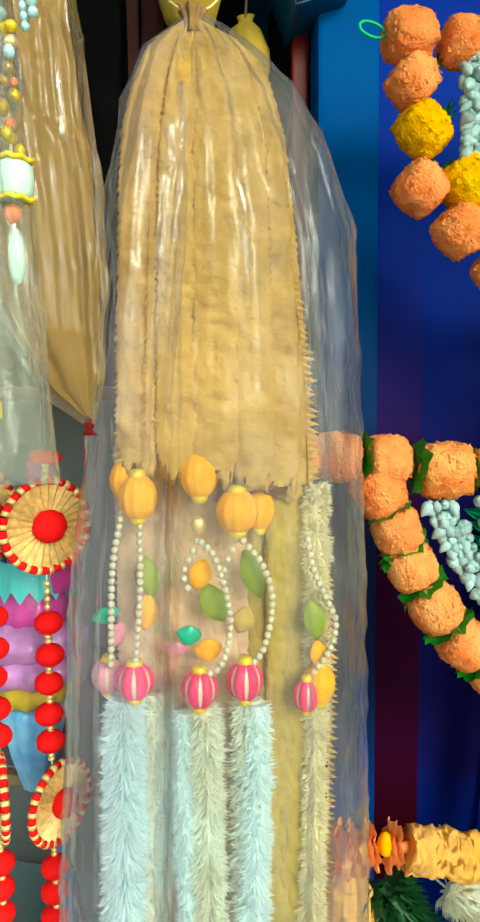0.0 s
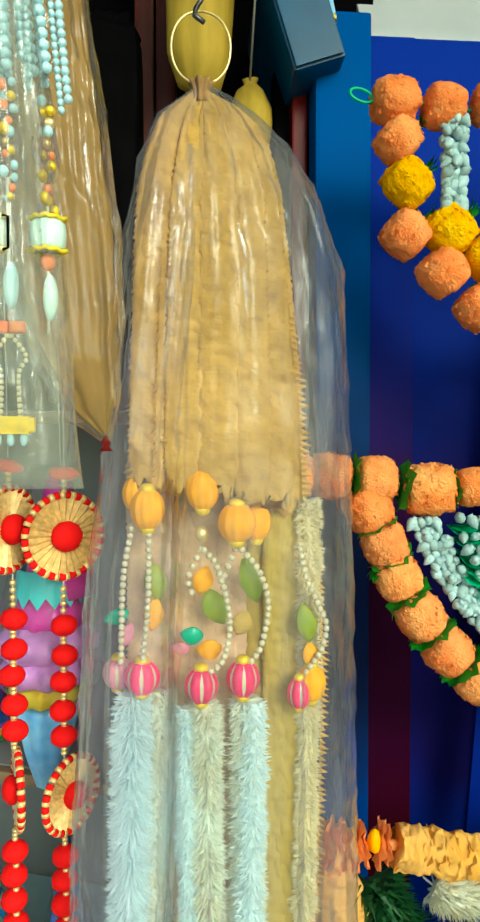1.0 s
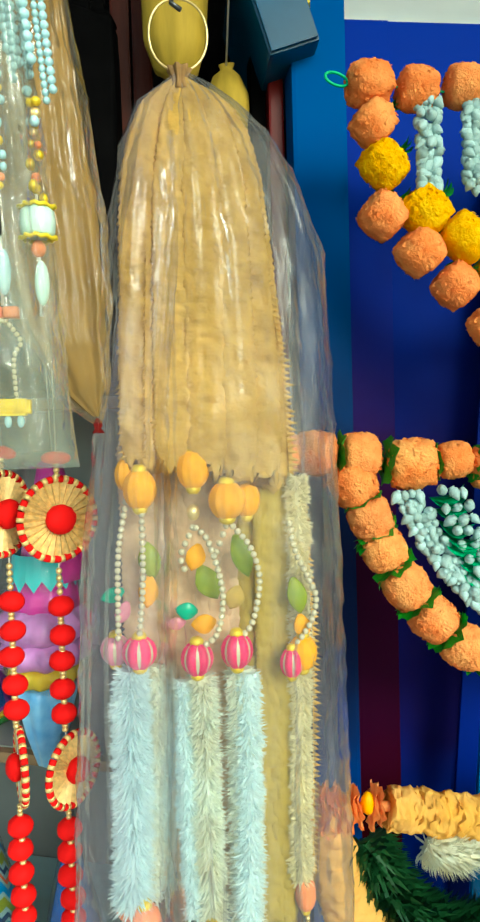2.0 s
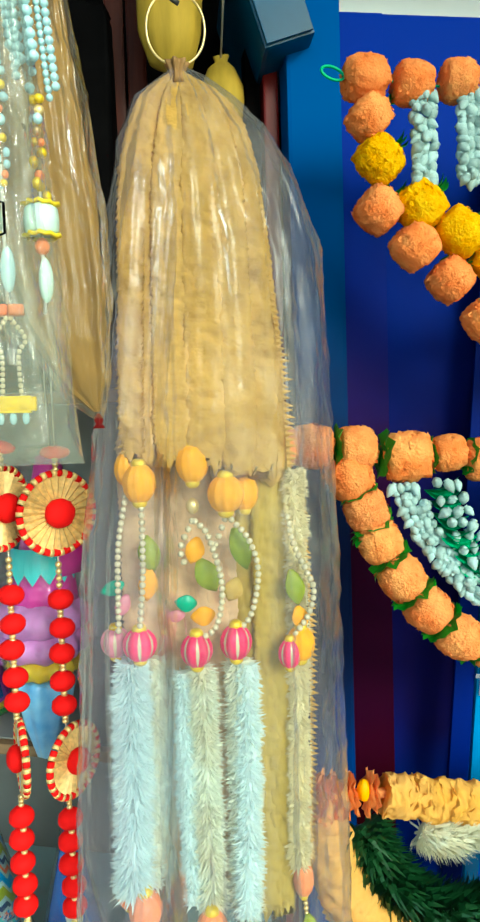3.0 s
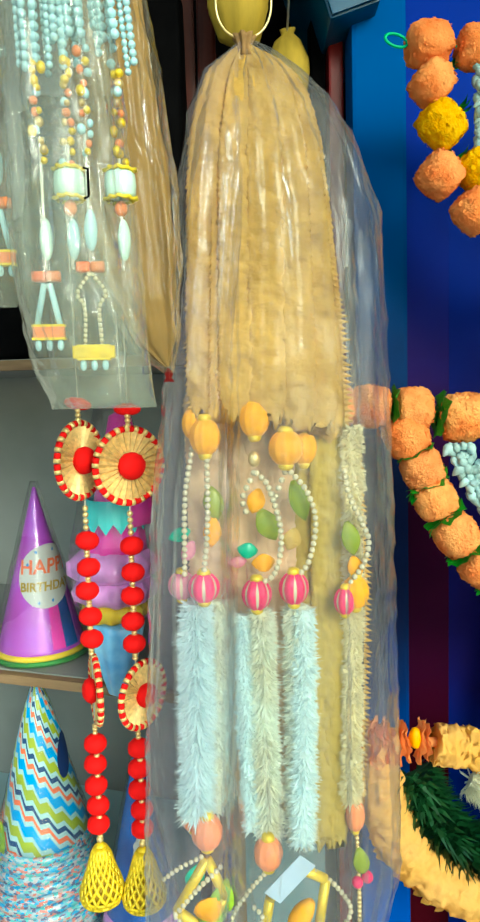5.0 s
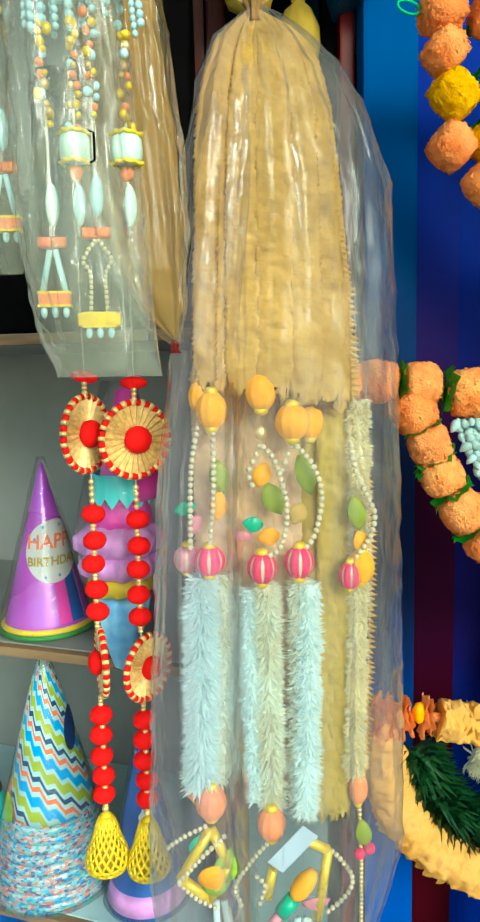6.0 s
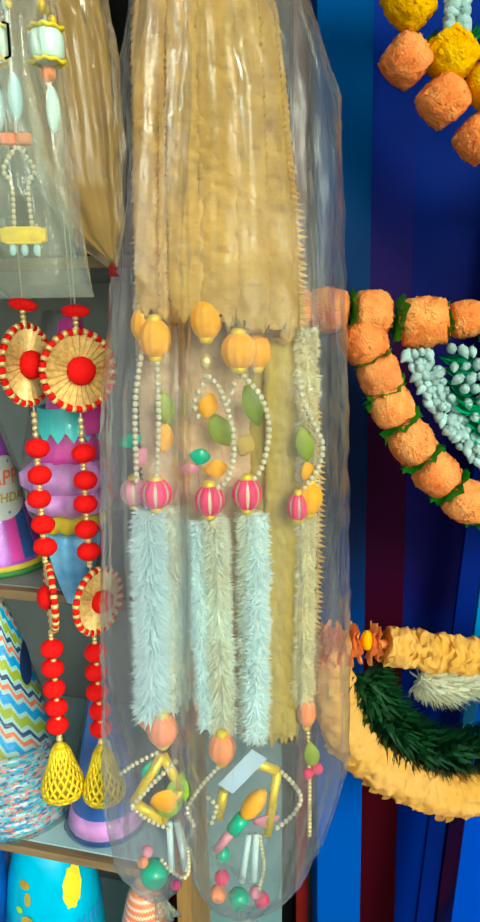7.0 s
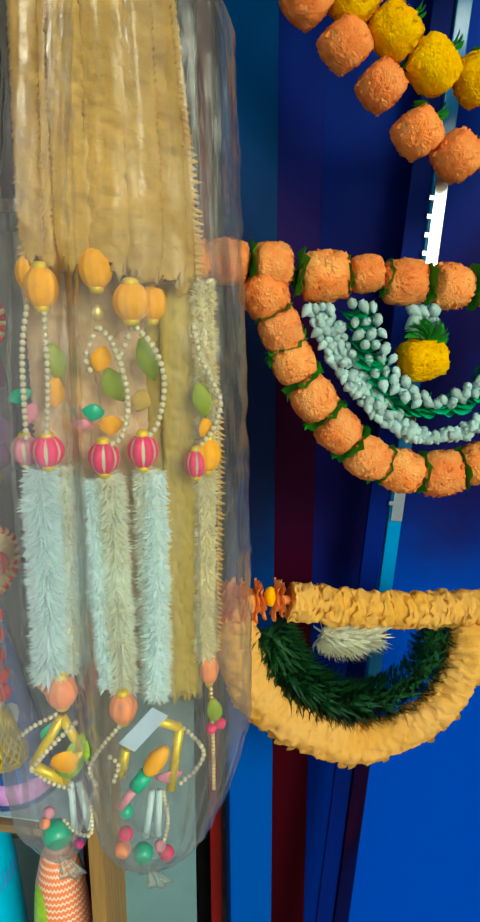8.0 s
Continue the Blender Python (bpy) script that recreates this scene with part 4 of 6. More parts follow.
# bottom shelf
pail = thing("blue_party_hat", (-0.212, 0.935, 0.5605), "cyan printed party hat with yellow patches", "party hat")
prof4 = [(0.064, 0), (0.061, 0.08), (0.056, 0.15), (0.050, 0.20), (0.041, 0.235), (0.028, 0.262), (0.012, 0.275)]
r4 = lambda z: float(np.interp(z, [p[1] for p in prof4], [p[0] for p in prof4]))
bm = bmesh.new()
lathe(bm, prof4, 48)
part("cone", bm, CYANTOY, pail)
for cx, cz, w, h, m in ((0.034, 0.205, 0.012, 0.024, YELLOW_FLAT), (-0.022, 0.215, 0.007, 0.005, OLIVE), (-0.018, 0.2, 0.004, 0.008, OLIVE), (-0.02, 0.175, 0.008, 0.005, OLIVE), (-0.03, 0.185, 0.005, 0.004, LIME), (-0.012, 0.165, 0.005, 0.006, LIME)):
    part("printed_patch", cone_patch(w, h, cx, cz, r4, 0.0012, 4, 24, 0.08), m, pail, "yellow printed patch")
bm = bmesh.new()
for k in range(44):
    a = 2 * math.pi * k / 44
    for z0, z1 in ((0.142, 0.163),):
        vs = [bm.verts.new(((r4(z) + 0.0012) * math.cos(a + d), (r4(z) + 0.0012) * math.sin(a + d), z)) for z, d in ((z0, -0.045), (z0, 0.045), (z1, 0.03), (z1, -0.03))]
        bm.faces.new(vs)
part("serrated_band", bm, BLUE_FLAT, pail, "dark blue printed tooth band")
bluebag = thing("blue_packet", (-0.302, 0.925, 0.5605), "dark blue crinkled plastic packet on the low shelf", "packet")
bm = bmesh.new()
box(bm, (-0.035, -0.02, 0), (0.035, 0.05, 0.24), 0.012)
bmesh.ops.subdivide_edges(bm, edges=bm.edges[:], cuts=3, use_grid_fill=True)
for v in bm.verts:
    if v.co.z > 0.001:
        v.co += noise.noise_vector(v.co * 40) * 0.006
part("wrapper", bm, DEEPBLUE, bluebag)
dotty = thing("dotted_hat", (-0.098, 0.885, 0.5605), "orange dotted party hat with a green oval", "party hat")
prof5 = [(0.036, 0), (0.034, 0.1), (0.028, 0.165), (0.02, 0.20), (0.008, 0.222)]
r5 = lambda z: float(np.interp(z, [p[1] for p in prof5], [p[0] for p in prof5]))
bm = bmesh.new()
lathe(bm, prof5, 40)
part("cone", bm, DOTS, dotty)
part("green_oval", cone_patch(0.012, 0.035, -0.026, 0.14, r5, 0.0012, 4, 28), LIME, dotty, "lime printed oval")

# ---- hangings of red beads ----
POM = bmesh.new()
bmesh.ops.create_icosphere(POM, subdivisions=3, radius=1)
for v in POM.verts:
    v.co *= 1 + 0.06 * noise.noise(v.co * 9) + 0.04 * noise.noise(v.co * 22)
POM = mesh_of(POM, "pompom", RED)
GB = mesh_of(ball(bmesh.new(), (0, 0, 0), 1, None, 10, 6), "gold_bead", GOLD)


def place(name, me, x, y, z, sx, sy, sz, parent, rz=0, ry=0):
    return part(name, me, None, parent, at=pose(x, y, z, 0, ry, rz) @ Matrix.Diagonal((sx, sy, sz, 1)))


def gota_disc(name, x, z, rz, parent, r=0.0305, tilt=0.0):
    d = thing(name, (0, 0, 0), "", "")
    for key in list(d.keys()):
        del d[key]
    d.parent = parent
    d.matrix_basis = pose(x, 0, z, 0, tilt, rz)
    bm = bmesh.new()
    n = 26
    inner, outer = [], []
    for k in range(2 * n):
        a = math.pi * k / n
        yy = -0.0012 if k % 2 else 0.0012
        inner.append(bm.verts.new((0.004 * math.cos(a), yy * 0.3, 0.004 * math.sin(a))))
        outer.append(bm.verts.new((r * 0.86 * math.cos(a), yy * 1.6, r * 0.86 * math.sin(a))))
    for k in range(2 * n):
        bm.faces.new((inner[k], inner[(k + 1) % (2 * n)], outer[(k + 1) % (2 * n)], outer[k]))
    solid(part("pleats", bm, GOTA, d, "pleated gold ribbon spokes", smooth=False), 0.0005)
    for colour, m, off in (("rim_red", RED, 0), ("rim_gold", GOTA_RIM, 1)):
        bm = bmesh.new()
        for k in range(off, 44, 2):
            pts = [(r * 0.93 * math.cos(a), 0, r * 0.93 * math.sin(a)) for a in [2 * math.pi * (k + f * (1.25 if off == 0 else 0.75)) / 44 for f in (0, 0.5, 1)]]
            tube(bm, pts, 0.0026 if off == 0 else 0.0028, 8)
        part(colour, bm, m, d)
    place("pompom", POM, 0, -0.004, 0, r * 0.37, r * 0.25, r * 0.35, d)
    return d


def red_hanging(x, y, disc_turn, low_turn, dx_disc, low_dx, label, zoff=0.0):
    h = thing("bead_hanging", (x, y, zoff), label, "bead hanging", "red bead hangings")
    part("thread", tube(bmesh.new(), [(dx_disc, 0, 1.404), (dx_disc, (0.70 - y) * 0.3, 1.6), (0, 0.70 - y, 1.95)], 0.0005, 6), THREAD, h)
    part("thread", tube(bmesh.new(), [(0, 0, 1.05), (0, 0, 1.33)], 0.0006, 6), THREAD, h)
    bm = bmesh.new()
    ball(bm, (0, 0, 0), 0.0105, 0.0048, 16, 8)
    for v in bm.verts:
        v.co.y *= 0.4
        v.co.z -= 0.15 * v.co.x * (1 if disc_turn > 45 else 0.1)
    part("red_tab", bm, RED, h, "red velvet tab", at=pose(dx_disc, 0, 1.404))
    for z in (1.399, 1.3955, 1.392):
        place("gold_bead", GB, dx_disc, -0.001, z, 0.0024, 0.0024, 0.002, h)
    gota_disc("gota_disc", dx_disc, 1.361, disc_turn, h)
    for z in (1.324, 1.319, 1.314, 1.309):
        place("gold_bead", GB, 0, 0, z, 0.0024, 0.0024, 0.0024, h)
    rnd = random.Random(int(x * 1000))
    for k, z in enumerate((1.299, 1.278, 1.2595, 1.239, 1.221)):
        place("red_bead", POM, rnd.uniform(-0.001, 0.001), -0.001, z, 0.0092, 0.0088, 0.0074, h, 0, rnd.uniform(-9, 9))
        for d in (-0.0085, -0.0115):
            place("gold_bead", GB, 0, -0.001, z + d - 0.0003, 0.0025, 0.0025, 0.0019, h)
    gota_disc("gota_disc", low_dx, 1.179, low_turn, h, 0.0275, 6)
    for z in (1.150, 1.147, 1.144):
        place("gold_bead", GB, 0, -0.001, z, 0.0022, 0.0022, 0.0018, h)
    for k, z in enumerate((1.135, 1.118, 1.100, 1.083, 1.067)):
        place("red_bead", POM, rnd.uniform(-0.001, 0.001), -0.001, z, 0.0092, 0.0088, 0.0078, h, 0, rnd.uniform(-12, 12))
        place("gold_bead", GB, 0.001, -0.003, z - 0.0088, 0.0024, 0.0024, 0.0018, h)
    place("gold_bead", GB, 0, 0, 1.0535, 0.003, 0.003, 0.003, h)
    # woven bell: a lattice of crossing strands
    bell = part("bell", lathe(bmesh.new(), [(0.0025, 1.050), (0.0045, 1.0475), (0.0035, 1.045)], 16), BELL, h, "yellow woven lattice bell")
    prof = [(0.004, 1.047), (0.0072, 1.042), (0.0092, 1.035), (0.0115, 1.027), (0.0150, 1.018), (0.0172, 1.010), (0.0165, 1.004)]
    rr = lambda z: float(np.interp(-z, [-p[1] for p in prof], [p[0] for p in prof]))
    bm = bmesh.new()
    for s in (1, -1):
        for k in range(15):
            pts = []
            for j in range(15):
                z = 1.047 - 0.043 * j / 14
                a = 2 * math.pi * k / 15 + s * 1.9 * j / 14
                pts.append((rr(z) * math.cos(a), rr(z) * math.sin(a), z))
            tube(bm, pts, 0.0014, 5)
    for z in (1.004, 1.0075, 1.045):
        tube(bm, [(rr(z) * math.cos(2 * math.pi * k / 24), rr(z) * math.sin(2 * math.pi * k / 24), z) for k in range(25)], 0.0013, 5)
    part("lattice", bm, BELL, bell)
    part("lining", lathe(bmesh.new(), [(rr(z) * 0.86, z) for z in (1.006, 1.010, 1.018, 1.027, 1.035, 1.042)], 20), LINING, bell, "dark inside of the bell")
    return h


red_hanging(-0.1455, 0.738, 66, -72, -0.002, 0.002, "red bead hanging with gold discs and a yellow bell, turned edge-on", 0.008)
red_hanging(-0.1115, 0.738, 36, 56, 0.001, 0.005, "red bead hanging with gold discs and a yellow bell, facing out", 0.003)

def ruffle_mesh(name, material, seed, n=40):
    rnd = random.Random(seed)
    bm = bmesh.new()
    rings = []
    for f in (0.12, 0.55, 0.85, 1.0):
        ring = []
        for k in range(n):
            a = 2 * math.pi * k / n
            wob = 0.09 * f * math.sin(5 * a + seed) + 0.06 * f * math.sin(11 * a + 2 * seed)
            rr = f * (1 + (0.08 * math.sin(9 * a + seed) + rnd.uniform(-0.05, 0.05)) * (f > 0.8))
            ring.append(bm.verts.new((wob, rr * math.cos(a), rr * math.sin(a))))
        rings.append(ring)
    for a, b in zip(rings, rings[1:]):
        for k in range(n):
            bm.faces.new((a[k], a[(k + 1) % n], b[(k + 1) % n], b[k]))
    return mesh_of(bm, name, material)


# ---- marigold garlands on the door ----
def marigold_mesh(name, material, seed, drum=0.85):
    rnd = random.Random(seed)
    bm = bmesh.new()
    bmesh.ops.create_icosphere(bm, subdivisions=4, radius=0.97)
    off = Vector((seed * 3.1, -seed, seed * 0.7))
    for v in bm.verts:
        p = v.co.copy()
        v.co *= 0.95 + 0.07 * noise.noise(p * 2.6 + off) + 0.08 * abs(noise.noise(p * 6 + off)) + 0.10 * abs(noise.noise(p * 13 + off)) + rnd.uniform(-0.042, 0.042)
    n = 150
    for k in range(n):
        z = 1 - 2 * (k + 0.5) / n
        a = k * 2.399963 + rnd.uniform(-0.3, 0.3)
        r = math.sqrt(max(0, 1 - z * z))
        d = Vector((r * math.cos(a), r * math.sin(a), z))
        u = d.cross(Vector((rnd.uniform(-1, 1), rnd.uniform(-1, 1), rnd.uniform(-1, 1)))).normalized()
        v = d.cross(u)
        w, top = rnd.uniform(0.05, 0.12), rnd.uniform(0.96, 1.03)
        c = [d * 0.90 - u * w * 0.7, d * 0.90 + u * w * 0.7, d * top + v * w * 0.8 + u * w, d * (top - 0.03) + v * w * 1.7, d * top + v * w * 0.8 - u * w]
        q = [bm.verts.new(p) for p in c]
        bm.faces.new((q[0], q[1], q[2], q[4]))
        bm.faces.new((q[4], q[2], q[3]))
    for v in bm.verts:
        # drum-like: fuller shoulders than a ball
        s = max(abs(v.co.x), math.hypot(v.co.y, v.co.z), 1e-6)
        v.co *= 1 + 0.46 * (v.co.length / s - 1)
        v.co.x *= drum
    return mesh_of(bm, name, material, smooth=True)


FLOWERS = [marigold_mesh("flower", MARI, s, d) for s, d in ((1, 0.85), (2, 0.92), (3, 0.8), (4, 0.95))]
FLOWERS_Y = [marigold_mesh("yellow_flower", MARI_Y, s, d) for s, d in ((5, 0.95), (6, 1.0))]
LEAF_ME = bmesh.new()
for s in (-1, 0, 1):
    leaf(LEAF_ME, (0, 0, 0), (0.25 * s, 0.1 * s, 1), 1.0, 0.34, (1, 0.3 * s, 0))
BOW_ME = mesh_of(LEAF_ME.copy(), "green_bow", BOW)
LEAF_ME = mesh_of(LEAF_ME, "leaf", LEAF)
BUD = mesh_of(lathe(bmesh.new(), [(0.12, -1.5), (0.55, -0.9), (0.95, -0.1), (0.9, 0.55), (0.5, 0.9), (0.62, 1.15)], 8), "bud", BUD_WHITE)


def flower(parent, x, z, r, rnd, meshes=FLOWERS, turn=0.0, y=0.0):
    me = rnd.choice(meshes)
    s = r * rnd.uniform(0.94, 1.05)
    return part("flower", me, None, parent, at=pose(x, y + rnd.uniform(-0.002, 0.002), z, rnd.uniform(0, 360), -turn + rnd.uniform(-8, 8), rnd.uniform(-12, 12)) @ Matrix.Diagonal((s * 1.04, s, s, 1)))


def leaf_tuft(parent, x, z, size, turn, y=-0.004):
    return part("leaf", LEAF_ME, None, parent, at=pose(x, y, z, 0, turn, 0) @ Matrix.Scale(size, 4))


def buds(parent, pts, n, r, rows, spread, rnd, y=-0.002):
    for p in curve_points([(a, y, b) for a, b in pts], n):
        for k in range(rows):
            off = (k - (rows - 1) / 2) * spread
            part("bud", BUD, None, parent, at=pose(p.x + off + rnd.uniform(-0.001, 0.001), p.y - abs(rnd.gauss(0, 0.003)), p.z + rnd.uniform(-0.002, 0.002), rnd.uniform(-60, 60), rnd.uniform(-60, 60), 0) @ Matrix.Scale(r * rnd.uniform(0.85, 1.12), 4))


rnd = random.Random(11)
mid = thing("flower_garland", (0, 0.742, 0), "orange marigold garland with white buds looped on the blue door", "garland", "garlands on the door")
part("string", tube(bmesh.new(), [(0.02, 0.006, 1.406), (0.10, 0.004, 1.402), (0.22, 0.006, 1.390), (0.40, 0.0, 1.395)], 0.001, 6), GREEN_THREAD, mid)
top_row = [(0.0475, 1.405, 0.0170), (0.0755, 1.405, 0.0178), (0.1085, 1.402, 0.0190), (0.1485, 1.395, 0.0190), (0.1805, 1.397, 0.0155), (0.2110, 1.391, 0.0180), (0.2480, 1.388, 0.0185), (0.285, 1.388, 0.0185), (0.321, 1.390, 0.0185), (0.356, 1.394, 0.0185)]
for x, z, r in top_row:
    flower(mid, x, z, r, rnd)
for (x0, z0, _), (x1, z1, _) in zip(top_row[1:], top_row[2:]):
    leaf_tuft(mid, (x0 + x1) / 2, (z0 + z1) / 2 - 0.012, 0.020, rnd.uniform(-15, 15))
    leaf_tuft(mid, (x0 + x1) / 2, (z0 + z1) / 2 + 0.002, 0.014, rnd.uniform(150, 200), 0.002)
arc = [(0.1030, 1.382, 0.0170), (0.1155, 1.3565, 0.0178), (0.1254, 1.332, 0.0180), (0.1420, 1.304, 0.0185), (0.1630, 1.278, 0.0190), (0.1890, 1.254, 0.0190), (0.2180, 1.242, 0.0190), (0.2535, 1.238, 0.0195), (0.287, 1.245, 0.019), (0.316, 1.265, 0.019), (0.338, 1.294, 0.019), (0.352, 1.327, 0.019), (0.360, 1.362, 0.019)]
for k, (x, z, r) in enumerate(arc):
    a = arc[max(0, k - 1)]
    b = arc[min(len(arc) - 1, k + 1)]
    flower(mid, x, z, r, rnd, turn=math.degrees(math.atan2(b[1] - a[1], b[0] - a[0])), y=-0.002)
for a, b in zip(arc[1:], arc[2:]):
    leaf_tuft(mid, (a[0] + b[0]) / 2 - 0.006, (a[1] + b[1]) / 2 - 0.006, 0.013, rnd.uniform(190, 260))
    leaf_tuft(mid, (a[0] + b[0]) / 2 + 0.005, (a[1] + b[1]) / 2 + 0.004, 0.013, rnd.uniform(20, 80))
COLLAR = ruffle_mesh("leaf_collar", LEAF, 7, 20)
for run in (top_row[1:], arc):
    for (x0, z0, r0), (x1, z1, r1_) in zip(run, run[1:]):
        turn = -math.degrees(math.atan2(z1 - z0, x1 - x0))
        r = min(r0, r1_) * rnd.uniform(0.86, 0.98)
        part("leaf_collar", COLLAR, None, mid, at=pose((x0 + x1) / 2, -0.003, (z0 + z1) / 2, 0, turn, 0) @ pose(0, 0, 0, rnd.uniform(0, 360)) @ Matrix.Scale(r, 4))
buds(mid, [(0.143, 1.372), (0.1615, 1.338), (0.1847, 1.3055), (0.2213, 1.2745), (0.2540, 1.270), (0.288, 1.283), (0.316, 1.31), (0.332, 1.34), (0.340, 1.372)], 50, 0.0041, 4, 0.0060, rnd)
green_path = [(0.1753, 1.3736), (0.1874, 1.3424), (0.206, 1.3145), (0.2343, 1.2996), (0.2653, 1.307), (0.290, 1.325), (0.304, 1.35), (0.310, 1.374)]
buds(mid, green_path, 21, 0.0041, 3, 0.0085, rnd, -0.010)
for p in curve_points([(a, 0.001, b) for a, b in green_path], 24):
    part("green_bow", BOW_ME, None, mid, at=pose(p.x - 0.014, p.y - 0.003, p.z - 0.004, rnd.uniform(-20, 20), 90 + rnd.uniform(-25, 25), 0) @ Matrix.Scale(0.028, 4))
buds(mid, [(0.2265, 1.370), (0.2270, 1.355)], 3, 0.0052, 3, 0.008, rnd, -0.004)
flower(mid, 0.2280, 1.3335, 0.0185, rnd, FLOWERS_Y, y=-0.006)
for a in (-70, -30, 30, 70):
    leaf_tuft(mid, 0.2275, 1.348, 0.019, a, -0.012)

# outer chain of orange flowers, inner chain of yellow ones, bud strings between
upper = thing("flower_garland", (0, 0.765, 0), "orange and yellow marigold garland with white bud strings", "garland", "garlands on the door")
part("loop", tube(bmesh.new(), [(0.1005 + 0.0085 * math.cos(a), 0.0, 1.682 - 0.25 * 0.0085 * math.cos(a) + 0.0045 * math.sin(a)) for a in [2 * math.pi * k / 20 for k in range(21)]], 0.0012, 6), GREEN_THREAD, upper, "green thread loop")
part("string", tube(bmesh.new(), [(0.108, 0, 1.680), (0.2, 0.004, 1.676), (0.40, 0, 1.680)], 0.001, 6), GREEN_THREAD, upper)
for k in range(7):
    flower(upper, 0.1255 + 0.0365 * k, 1.679 - 0.003 * (k % 2), 0.0178, rnd)
for x, z, c in ((0.128, 1.6505, 0), (0.1355, 1.6195, 1), (0.1355, 1.5835, 0), (0.1640, 1.5560, 0), (0.1930, 1.5305, 0), (0.2240, 1.5000, 0), (0.2560, 1.4845, 0), (0.291, 1.488, 0), (0.323, 1.505, 0), (0.346, 1.533, 0), (0.360, 1.568, 0), (0.366, 1.605, 0), (0.1690, 1.5860, 1), (0.2000, 1.5660, 1), (0.2320, 1.5460, 1), (0.2670, 1.5380, 1), (0.300, 1.549, 1), (0.326, 1.572, 1), (0.340, 1.606, 1)):
    flower(upper, x, z, 0.0182, rnd, FLOWERS_Y if c else FLOWERS, turn=-45)
    for a in (-75, 60):
        leaf_tuft(upper, x + 0.010, z + 0.012, 0.017, a + rnd.uniform(-20, 20), 0.004)
for x in (0.169, 0.2055, 0.242, 0.28):
    buds(upper, [(x, 1.665), (x + 0.001, 1.603)], 15, 0.0044, 3, 0.0062, rnd, -0.003)

# ---- ruffled garland ----
RUFFLES = [ruffle_mesh("ruffle", RUFF, s) for s in (1, 2, 3)]
RUFFLES_O = [ruffle_mesh("ruffle", RUFF_O, s) for s in (4, 5)]
low = thing("ruffle_garland", (0, 0.745, 0), "yellow-orange ruffled cloth garland with dark green tinsel", "garland", "garlands on the door")


def ruffles(parent, pts, n, r, meshes, rnd, lean=25):
    path = curve_points([(a, 0, b) for a, b in pts], n)
    for i, p in enumerate(path):
        t = path[min(i + 1, n - 1)] - path[max(i - 1, 0)]
        turn = -math.degrees(math.atan2(t.z, t.x))
        s = r * rnd.uniform(0.9, 1.08)
        part("ruffle", rnd.choice(meshes), None, parent, at=pose(p.x, p.y + rnd.uniform(-0.001, 0.001), p.z, 0, turn + rnd.uniform(-lean, lean) * 0.5, rnd.uniform(-8, 8)) @ pose(0, 0, 0, rnd.uniform(0, 360)) @ Matrix.Diagonal((s, s * 0.8, s, 1)))




def ruffled_rope(pts, radius, seed):
    """A thick gathered cloth rope: lumps and close gathers along its length."""
    path = curve_points(pts, 220)
    bm = tube(bmesh.new(), path, [radius * (1 + 0.05 * noise.noise(Vector((i * 0.45, seed, 3))) + 0.07 * noise.noise(Vector((i * 0.09, seed, 0)))) for i in range(220)], 36, 0.8)
    for v in bm.verts:
        c = v.co
        v.co = c + noise.noise_vector(c * 120 + Vector((seed, 0, 0))) * 0.0034 + noise.noise_vector(c * 300) * 0.0022
    return bm


LOWER = [(0.0790, 1.138), (0.0800, 1.118), (0.0845, 1.085), (0.1035, 1.040), (0.1362, 1.007), (0.1699, 0.987), (0.204, 0.979), (0.2489, 0.992), (0.2787, 1.017), (0.2933, 1.052), (0.298, 1.095)]
part("cord", tube(bmesh.new(), [(0.02, 0.0, 1.132), (0.10, 0.0, 1.131), (0.14, 0.0, 1.129)], 0.004, 10), RUFF_O, low)
part("upper_rope", ruffled_rope([(0.129, 0.0, 1.1285), (0.155, 0.0, 1.1235), (0.19, 0, 1.117), (0.23, 0, 1.1115), (0.31, 0, 1.1085)], 0.0165, 2), RUFF, low)
ruffles(low, [(0.046, 1.131), (0.062, 1.130), (0.092, 1.129)], 18, 0.0215, RUFFLES_O, rnd)
for x, r in ((0.1000, 0.0185), (0.1050, 0.0165), (0.1165, 0.0180), (0.1220, 0.0160)):
    part("ruffle", rnd.choice(RUFFLES_O), None, low, at=pose(x, 0, 1.131, 0, rnd.uniform(-8, 8), 0) @ Matrix.Diagonal((r, r * 0.8, r, 1)))
part("yellow_knot", ball(bmesh.new(), (0.1110, -0.006, 1.137), 0.0050, 0.009, 12, 8, 6, 0.15), YELLOW, low)
ruffles(low, [(0.130, 1.1285), (0.155, 1.1235), (0.19, 1.117), (0.23, 1.1115), (0.31, 1.1085)], 26, 0.0162, RUFFLES, rnd, 16)
part("lower_rope", ruffled_rope([(x, 0, z) for x, z in LOWER], 0.0190, 5), RUFF, low)
